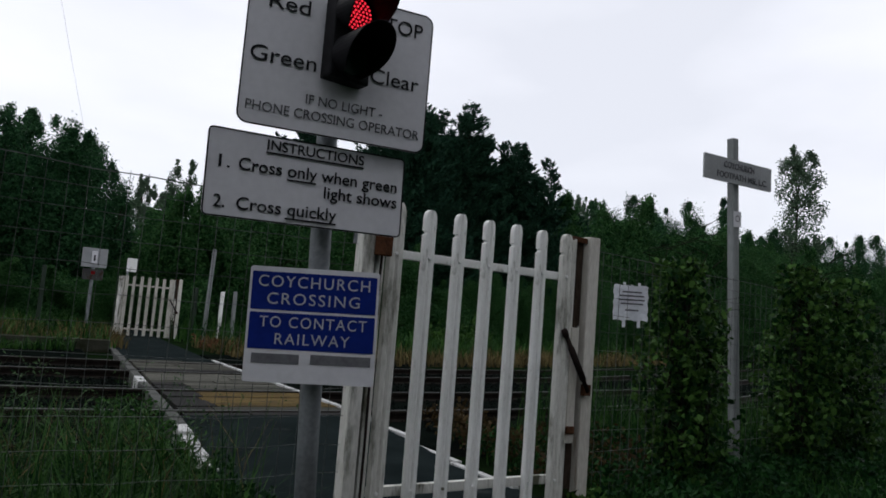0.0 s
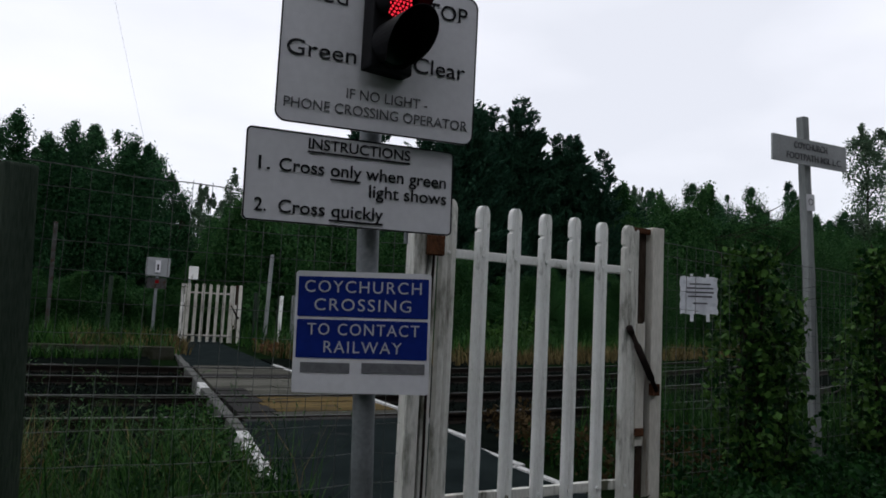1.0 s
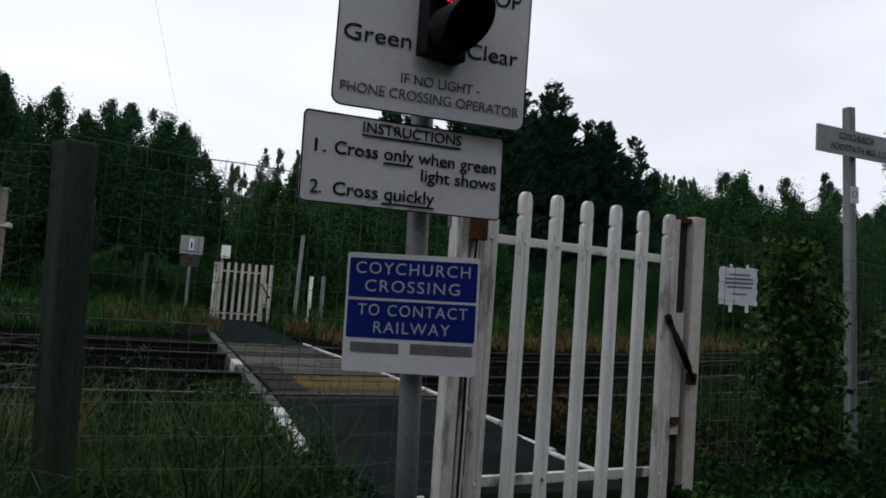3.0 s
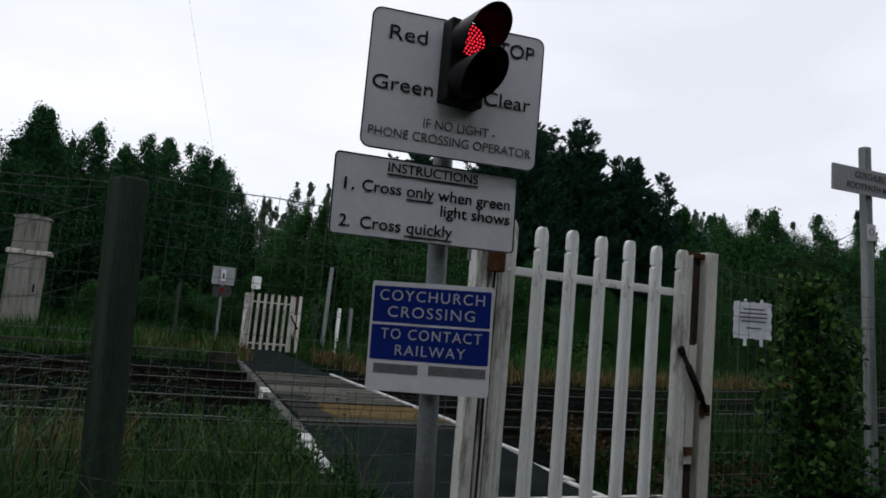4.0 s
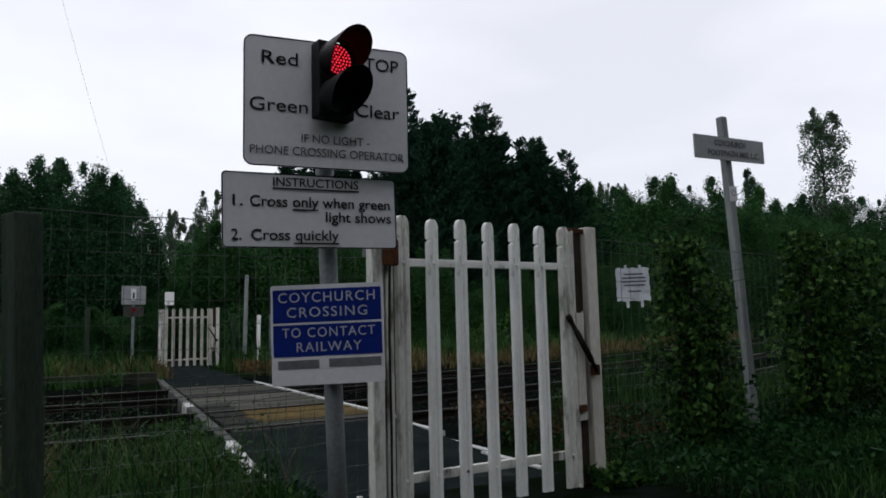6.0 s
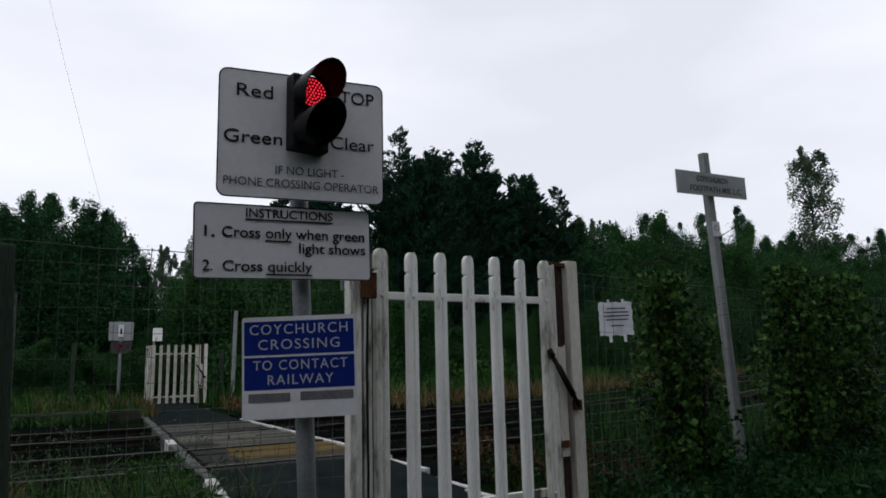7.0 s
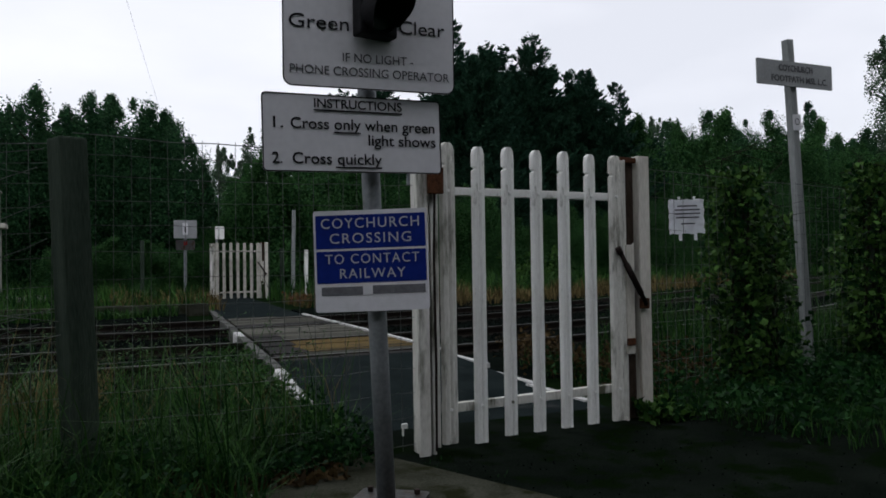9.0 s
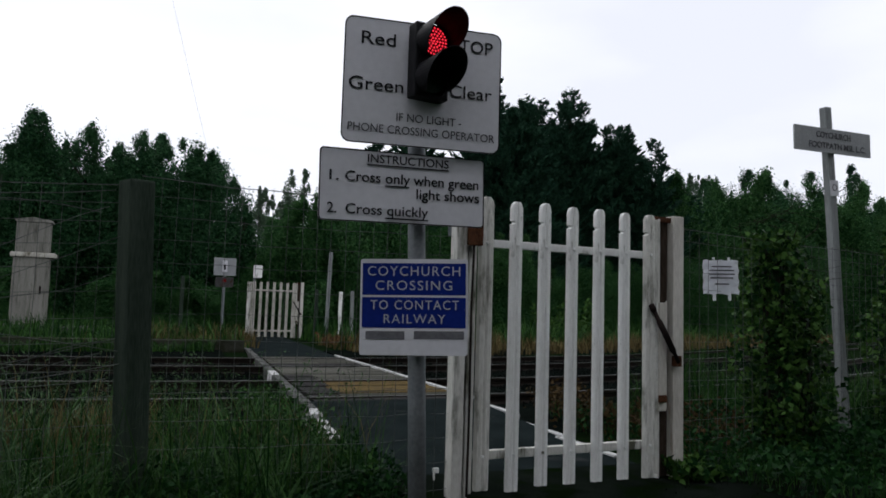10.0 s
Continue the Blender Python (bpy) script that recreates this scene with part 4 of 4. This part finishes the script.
wood_b = broadleaf(pose(28.0, 26, 0.04), 52, 8.3, 5.2, M_LEAF_DARK, "dark green tree, in the wood beyond the railway or added unseen behind the camera for shade", leaders=9, clumps=280, per=420, top=2.4, leaf=0.082)
plant(wood_a, ((22.5, 22.5, 0.72, 0.95, 30), (26.5, 21.5, 0.78, 0.9, 100), (31, 22, 0.92, 0.95, 200), (36, 22.5, 0.95, 0.95, 160), (42, 24, 1.0, 1.0, 80), (17.5, 20.5, 0.55, 0.8, 20), (20.5, 20.5, 0.6, 0.8, 90), (15, 20.5, 0.5, 0.8, 50)))
plant(wood_b, ((31.5, 26, 1.05, 1.0, 70), (35.5, 27, 1.05, 0.96, 300), (40, 27, 1.0, 1.0, 20), (45, 27, 1.1, 1.0, 200), (50, 28, 1.15, 1.0, 110), (56, 29, 1.2, 1.0, 10)))
broadleaf(pose(41.0, 24.0, 0.04), 61, 14.2, 4.2, M_LEAF_HAZE, "tall airy tree rising above the wood", leaders=2, clumps=90, per=110, leaf=0.17, base=0.45)
conifer(pose(35.0, 25.0, 0.04), 62, 9.9, 1.8, "small pointed conifer in the wood", dense=0.5)
# added trees behind the camera, out of view, to shade the signs and near ground
plant(wood_b, ((-7.5, -10, 0.9, 1.0, 15), (-3.5, -11.5, 0.95, 1.0, 140), (0.5, -12, 0.9, 1.05, 80), (4.5, -10.5, 0.95, 1.0, 260), (8.5, -8.5, 0.9, 1.0, 190), (11.5, -4.5, 0.9, 0.9, 310), (-11, -6, 0.95, 0.95, 50)))


# ---- grass, brambles and ivy ----
def grass(name, rng, x, y, h, mat, label, lean=0.35, wide=0.004):
    n = len(x)
    z = np.array([ground_height(a, b) for a, b in zip(x, y)]) - 0.03
    a = rng.uniform(0, math.tau, n)
    d = np.stack((np.cos(a), np.sin(a), np.zeros(n)), 1)
    sde = np.stack((-np.sin(a), np.cos(a), np.zeros(n)), 1)
    h = h * rng.uniform(0.55, 1.15, n) * np.array([0.85 + 0.75 * noise.noise((p * 1.6, q * 1.6, 2.5)) for p, q in zip(x, y)])
    w = wide * rng.uniform(0.6, 1.4, n)
    l = lean * rng.uniform(0.2, 1.4, n)
    b0 = np.stack((x, y, z), 1)
    rows = []
    for u, k in ((0, 1.0), (0.55, 0.85), (1.0, 0.08)):
        c = b0 + d * (l * u ** 2 * h)[:, None] + np.array((0, 0, 1.0)) * (h * (u - 0.25 * l * u ** 2))[:, None]
        rows += [c - sde * (w * k)[:, None], c + sde * (w * k)[:, None]]
    v = np.stack(rows, 1).reshape(-1, 3)
    f = (np.arange(n)[:, None, None] * 6 + np.array(((0, 1, 3, 2), (2, 3, 5, 4)))[None]).reshape(-1, 4)
    me = bpy.data.meshes.new(name)
    me.from_pydata(v.tolist(), [], f.tolist())
    me.materials.append(mat)
    return tagged(new(name, me), label, "grass", kind="stuff")


rng = np.random.default_rng(77)


def patch(n, x0, x1, y0, y1):
    return rng.uniform(x0, x1, n), rng.uniform(y0, y1, n)


def off_path(x, y):
    keep = (x < np.minimum(-0.95, -0.30 - 0.49 * (-0.5 - y))) | (y > 0.0) & (x < left_edge(y) - 0.06 - 0.30 * np.clip((y - 0.9) / 0.6, 0, 1))
    return x[keep], y[keep]


x, y = off_path(*patch(9500, -5.5, -0.2, -2.4, -0.55))
grass("grass", rng, x, y, 0.19, M_GRASS, "shorter rough grass on the near edge of the verge", 0.8, 0.0036)
x, y = off_path(*patch(11000, -5.5, -0.2, -0.55, 0.95))
grass("grass", rng, x, y, 0.33, M_GRASS, "long green grass on the verge below the fence", 0.95, 0.0036)
x, y = off_path(*patch(14000, -10, -0.95, -8.5, -2.4))
grass("grass", rng, x, y, 0.26, M_GRASS, "rough grass beside the tarmac path", 0.5, 0.005)
x, y = patch(9000, 2.2, 10, -8.5, -1.2)
k = x > 2.45 + 0.34 * (-0.5 - y)
grass("grass", rng, x[k], y[k], 0.26, M_GRASS, "rough grass beside the tarmac path", 0.5, 0.005)
x, y = off_path(*patch(6000, -12, -5.4, -2.4, 1.0))
grass("grass", rng, x, y, 0.34, M_GRASS, "long green grass on the verge below the fence", 0.5, 0.005)
x, y = off_path(*patch(3000, -5.5, -0.25, -0.4, 1.9))
grass("grass", rng, x, y, 0.62, M_GRASS, "tall seeding grass against the wire fence", 0.6, 0.0028)
x, y = patch(2600, -2.5, -1.55, 0.8, 1.9)
grass("dry_grass", rng, x, y, 0.42, M_DRY, "dry straw-coloured grass by the fence", 0.5, 0.004)
x, y = patch(520, -5.0, -0.45, 0.1, 1.9)
grass("dry_grass", rng, x, y, 0.66, M_DRY, "tall dry grass stems by the fence", 0.8, 0.0022)
x, y = patch(15000, 1.45, 7.5, -2.2, 2.3)
k = (y > -0.9 + 0.28 * (x - 1.4) * -1) & (x > 1.5 + 0.1 * np.abs(y))
grass("grass", rng, x[k], y[k], 0.19, M_GRASS, "rough green grass beside the path", 0.5, 0.003)
x, y = patch(4200, 2.6, 7.5, 0.6, 2.4)
grass("grass", rng, x, y, 0.6, M_GRASS, "tall green grass round the leaning post", 0.5, 0.004)
x, y = patch(9000, -12, 0.2, 10.3, 17)
grass("grass", rng, x, y, 0.5, M_GRASS, "rough grass on the far side of the rails", 0.5, 0.012)
x, y = patch(5200, 2.0, 25, 8.9, 10.9)
y = y + np.array([bend(a) for a in x])
grass("dry_grass", rng, x, y, 0.42, M_DRY, "straw-brown grass on the far side of the rails", 0.5, 0.012)
x, y = patch(12000, 2.0, 34, 10.2, 20)
k = y > 10.2 + 0.9 * np.array([bend(a) for a in x])
x, y = x[k], y[k]
grass("grass", rng, x, y, 0.7, M_GRASS, "rough grass on the far side of the rails", 0.5, 0.014)


def low_growth(name, n, x0, x1, y0, y1, h, size, mat, label, category="weeds"):
    x, y = patch(n, x0, x1, y0, y1)
    bump = np.array([0.5 + 0.5 * noise.noise((a * 1.7, b * 1.7, 5)) for a, b in zip(x, y)])
    z = np.array([ground_height(a, b) for a, b in zip(x, y)]) + h * bump * rng.random(n) ** 0.6
    ob = leaves(name, rng, np.stack((x, y, z), 1), size, mat, droop=0.1, slim=0.55)
    return tagged(ob, label, category, kind="stuff")


low_growth("weeds", 6500, -1.45, -0.42, -0.25, 0.75, 0.36, 0.03, M_BRAMBLE, "leafy weeds below the wire fence")
low_growth("weeds", 4500, -4.5, -1.7, -0.9, 0.6, 0.28, 0.032, M_BRAMBLE, "leafy weeds among the grass")
low_growth("brambles", 15000, 1.5, 6.5, -0.75, 1.6, 0.36, 0.045, M_BRAMBLE, "low brambles and nettles beside the gate", "brambles")
low_growth("brambles", 2200, 1.45, 2.6, 0.4, 1.9, 0.40, 0.04, M_DEAD, "browned bramble leaves beside the gate", "brambles")
low_growth("weeds", 900, -1.3, -0.6, -0.35, 0.1, 0.16, 0.05, M_DEAD, "withered brown leaves by the slab")
low_growth("weeds", 500, 1.2, 1.5, -0.1, 0.2, 0.25, 0.06, M_IVY, "ivy shoots at the foot of the gate post")


def ivy(x, y, h, r, n, seed, label, size=0.07):
    g = np.random.default_rng(seed)
    t = thing("ivy_post", pose(x, y, ground_height(x, y)), label, "ivy", "ivy-grown fence posts")
    part("post", a_box(-0.045, 0.045, -0.045, 0.045, -0.3, h * 0.93, bevel=0.01), M_OLD_WOOD, t)
    for k in range(7):
        a = k * 0.9
        part("stem", tube(bmesh.new(), [(0.06 * math.cos(a + u), 0.06 * math.sin(a + u), u * h * 0.45) for u in (0, 0.7, 1.4, 2.0)], 0.009, 5), M_BARK, t)
    u = g.random(n)
    a = g.uniform(0, math.tau, n)
    lump = np.array([1 + 0.9 * noise.noise((math.cos(p) * 1.3 + seed, math.sin(p) * 1.3, q * h * 2.2)) for p, q in zip(a, u)])
    rr = r * (0.55 + 0.75 * np.sin(np.pi * (0.15 + 0.75 * u))) * lump * g.random(n) ** 0.35
    c = np.stack((rr * np.cos(a), rr * np.sin(a), u * h), 1)
    leaves("leaves", g, c, size, M_IVY, t, droop=0.6, slim=0.7)
    for k in range(9):
        p = Vector((r * g.uniform(-1, 1), r * g.uniform(-1, 1), h * g.uniform(0.75, 1.0)))
        s = [p + Vector((0.12 * q * g.uniform(-1, 1), 0.1 * q * g.uniform(-1, 1), 0.07 * q)) for q in range(4)]
        part("shoot", tube(bmesh.new(), s, [0.004, 0.003, 0.002, 0.001], 4), M_BARK, t)
    return t


ivy(2.32, 0.34, 1.50, 0.17, 4200, 5, "fence post smothered in green ivy", 0.045)
ivy(2.66, 0.42, 1.22, 0.15, 1500, 6, "thinner tangle of ivy on the wire fence", 0.045)
ivy(3.92, 0.50, 1.62, 0.20, 4600, 7, "tall bush of ivy over a fence post", 0.05)
ivy(4.75, 0.75, 1.60, 0.32, 5200, 8, "tall bush of ivy over a fence post", 0.055)


low_growth("bush", 2600, 10.1, 12.4, 16.2, 17.6, 1.75, 0.11, M_IVY, "light green sapling scrub behind the railway", "bush")
low_growth("weeds", 700, 1.62, 2.15, 1.5, 2.5, 0.42, 0.05, M_DEAD, "browned ferns beside the white edge line")
low_growth("weeds", 1500, 2.0, 4.6, 11.2, 13.2, 0.30, 0.09, M_RUSSET, "russet dead bracken beside the far path")
low_growth("weeds", 1500, -0.80, -0.40, 1.2, 3.3, 0.20, 0.035, M_GRASS, "weeds crowding the edge of the footpath")
low_growth("weeds", 3900, -4.2, -1.2, -1.0, 1.3, 0.42, 0.032, M_BRAMBLE, "broad-leaved weeds growing up through the verge grass")
low_growth("weeds", 1500, -1.2, -0.5, -0.1, 1.3, 0.44, 0.032, M_GRASS, "broad-leaved weeds growing up through the verge grass")


# ---- far side fittings ----
fb = thing("light_sign", pose(0.20, 16.0, 1.80, 0, 0, 4), "grey back of a crossing light sign beyond the rails", "sign")
part("plate", plate(0.56, 0.46, 0.01, 0.02), M_SIGN_BACK, fb)
part("lamp_housing", a_box(-0.07, 0.05, -0.06, -0.001, -0.14, 0.16, bevel=0.01), M_SIGN, fb, "pale lamp housing")
part("lamp_window", a_box(-0.03, 0.01, -0.064, -0.061, -0.08, 0.06), M_BLACK, fb)
part("lower_plate", plate(0.46, 0.26, 0.01, 0.02), M_DULL_STEEL, fb, "dark lower plate").location = (0, 0, -0.40)
part("red_reflector", plate(0.09, 0.08, 0.006, 0.01), M_LENS, fb, "small dull red reflector").location = (0, -0.012, -0.36)
part("pole", tube(bmesh.new(), [(0, 0.05, -1.85), (0, 0.05, 0.2)], 0.04, 10), M_GALV, fb)
wn = thing("white_sign", pose(1.12, 16.6, 1.74, 0, 0, 6), "small white sign on a post behind the far gate", "sign")
part("plate", plate(0.24, 0.34, 0.01, 0.03), M_WHITE, wn)
part("post", tube(bmesh.new(), [(-0.08, 0.03, -1.8), (-0.08, 0.03, 0.1)], 0.03, 8), M_GALV, wn)
for x, y, h, mat in ((2.81, 15.5, 2.30, M_PALE_WOOD), (3.16, 15.5, 1.25, M_WHITE), (3.53, 15.6, 1.28, M_PALE_WOOD), (2.65, 16.0, 1.3, M_OLD_WOOD), (-0.83, 15.6, 1.5, M_OLD_WOOD), (-2.06, 15.6, 2.65, M_DULL_STEEL)):
    p = thing("fence_post", pose(x, y, 0.0, 0, random.uniform(-2, 2), 10), "slim pale post in the grass beyond the rails", "post", "posts beyond the rails")
    part("shaft", a_box(-0.04, 0.04, -0.04, 0.04, -0.2, h, bevel=0.01), mat, p)
def build_cabinet(m, label):
    cab = thing("equipment_cabinet", m, label, "cabinet", "trackside cabinets")
    part("body", a_box(-0.36, 0.36, -0.25, 0.25, 0, 1.55, bevel=0.02), M_CABINET, cab)
    door = part("door", a_box(-0.31, 0.31, -0.262, -0.2515, 0.10, 1.45, bevel=0.004), M_CABINET, cab)
    part("handle", a_box(0.20, 0.24, -0.285, -0.263, 0.72, 0.90, bevel=0.005), M_BLACK_BAR, door, "dark handle")
    part("ledge", a_box(-0.42, 0.48, -0.30, 0.30, 1.552, 1.66, bevel=0.02), M_OLD_PAINT, cab, "pale overhanging ledge")
    part("upper_body", a_box(-0.34, 0.34, -0.24, 0.24, 1.662, 2.36, bevel=0.02), M_CABINET, cab)
    cap = bmesh.new()
    ends = [[cap.verts.new((x, y, z)) for x, z in ((-0.37, 2.362), (0.37, 2.362), (0.37, 2.41), (0.0, 2.47), (-0.37, 2.41))] for y in (-0.27, 0.27)]
    cap.faces.new(ends[0])
    cap.faces.new(ends[1][::-1])
    for k in range(5):
        cap.faces.new((ends[0][k], ends[1][k], ends[1][(k + 1) % 5], ends[0][(k + 1) % 5]))
    bmesh.ops.recalc_face_normals(cap, faces=cap.faces)
    part("cap", cap, M_CABINET, cab)
    for x in (-0.24, -0.12, 0.0, 0.12, 0.24):
        part("rib", a_box(x - 0.012, x + 0.012, -0.252, -0.2405, 1.70, 2.32, bevel=0.003), M_CABINET, cab)
    return cab


cab = build_cabinet(pose(-4.12, 15.5, 0.22, 0, 0, 2), "tall weathered grey trackside cabinet with a pale ledge")
copy_thing(cab, pose(-5.95, 15.7, 0.22, 0, 0, 2) @ Matrix.Diagonal((0.9, 0.9, 0.85, 1)))["label"] = "shorter weathered grey trackside cabinet in the grass"
tagged(part("cabinet_base", a_box(-7.6, -2.7, 14.6, 16.6, -0.2, 0.22, bevel=0.02), M_EDGING), "low grey concrete base under the cabinets", "concrete base", kind="structure")


# ---- small things ----
def scrap(x, y, size, label, seed):
    bm = bmesh.new()
    g = [[bm.verts.new((size * (i / 3 - 0.5), size * (j / 3 - 0.5), size * 0.45 * noise.noise((i * 0.9, j * 0.9, seed)))) for i in range(4)] for j in range(4)]
    for j in range(3):
        for i in range(3):
            bm.faces.new((g[j][i], g[j][i + 1], g[j + 1][i + 1], g[j + 1][i]))
    bmesh.ops.solidify(bm, geom=bm.faces[:], thickness=0.0015)
    ob = tagged(part("litter_scrap", bm, M_PAPER), label, "litter", "scraps of litter")
    ob.matrix_basis = pose(x, y, ground_height(x, y) + 0.02 + 0.3 * size, 55, 10, 30 * seed)


scrap(1.92, 0.1, 0.07, "crumpled white paper scrap in the brambles", 1)
scrap(-0.98, -0.36, 0.035, "small white scrap on the ground by the slab", 2)
scrap(-0.86, -0.40, 0.028, "small white scrap on the ground by the slab", 3)
clip = thing("cable_clip", pose(-0.235, -0.02, 0.12), "small white plastic clip low on the fence", "clip")
part("body", a_box(-0.012, 0.016, -0.008, 0.008, -0.012, 0.012, bevel=0.003), M_WHITE, clip)
part("tab", a_box(-0.009, -0.003, -0.006, 0.006, -0.045, -0.013), M_WHITE, clip)
n = 2600
gx, gy = patch(n, -0.6, 4.2, -3.0, -0.15)
c = np.stack((gx, gy, np.array([ground_height(a, b) for a, b in zip(gx, gy)]) + 0.014), 1)
tagged(leaves("grit", rng, c, 0.011, M_STONE, None, 0.0, 0.7), "dark grit and crumbs lying on the tarmac", "grit", kind="stuff")
x, y = patch(9000, -0.2, 4.5, -3.4, -0.1)
k = np.array([noise.noise((a * 1.7, b * 1.7, 9)) > 0.02 for a, b in zip(x, y)])
grass("moss", rng, x[k], y[k], 0.055, M_BRAMBLE, "tufts of moss and short grass on the tarmac", 0.5, 0.004)
cable = thing("overhead_cable", pose(0, 0, 0), "thin grey cable slanting down behind the trees", "cable")
part("strand", tube(bmesh.new(), [(-2.4, 30, 18.0), (-1.35, 30, 14.0), (-0.3, 30, 10.2), (0.9, 30, 6.0), (2.6, 30, 0.0)], 0.0045, 5), M_WIRE, cable)
x, y = patch(190, -3.8, -0.5, 0.0, 1.9)
hh = rng.uniform(0.36, 0.64, 190)
c = []
for a, b, q in zip(x, y, hh):
    t = rng.uniform(0, math.tau)
    for k in range(9):
        u = k / 8
        c.append((a + math.cos(t) * (0.05 + 0.16 * u), b + math.sin(t) * (0.05 + 0.16 * u), ground_height(a, b) + q - 0.10 * u * u))
c = np.array(c) + rng.normal(scale=0.006, size=(len(c), 3))
tagged(leaves("seed_heads", rng, c, 0.022, M_PALE_GRASS, None, 0.3, 0.3), "pale drooping grass seed heads by the fence", "grass", kind="stuff")
x, y = patch(900, -1.6, 0.45, 10.6, 13.2)
grass("dry_grass", rng, x, y, 0.42, M_DRY, "straw-brown grass beside the far gate", 0.5, 0.010)
x, y = patch(700, 1.95, 4.2, 9.6, 13.0)
grass("dry_grass", rng, x, y, 0.36, M_DRY, "straw-brown grass beside the far gate", 0.5, 0.010)
x, y = patch(2600, -9.0, -0.5, 9.45, 9.95)
grass("grass", rng, x, y, 0.26, M_GRASS, "ragged grass in front of the cable trough", 0.7, 0.009)
x, y = off_path(*patch(420, -5.5, -0.6, 1.5, 2.9))
grass("weeds", rng, x, y, 0.34, M_GRASS, "sparse weeds growing through the ballast", 0.9, 0.004)
x, y = off_path(*patch(260, -5.0, -0.6, 1.0, 2.6))
grass("grass", rng, x, y, 0.55, M_PALE_GRASS, "thin pale grass stems at the edge of the ballast", 1.1, 0.0022)
x, y = patch(500, -4.0, -1.6, 0.2, 1.4)
grass("grass", rng, x, y, 0.72, M_PALE_GRASS, "long arching pale grass stems by the fence post", 1.3, 0.0026)
x, y = patch(700, -3.9, -1.9, -0.9, 0.4)
grass("grass", rng, x, y, 0.62, M_PALE_GRASS, "long arching pale grass stems by the fence post", 1.3, 0.0024)
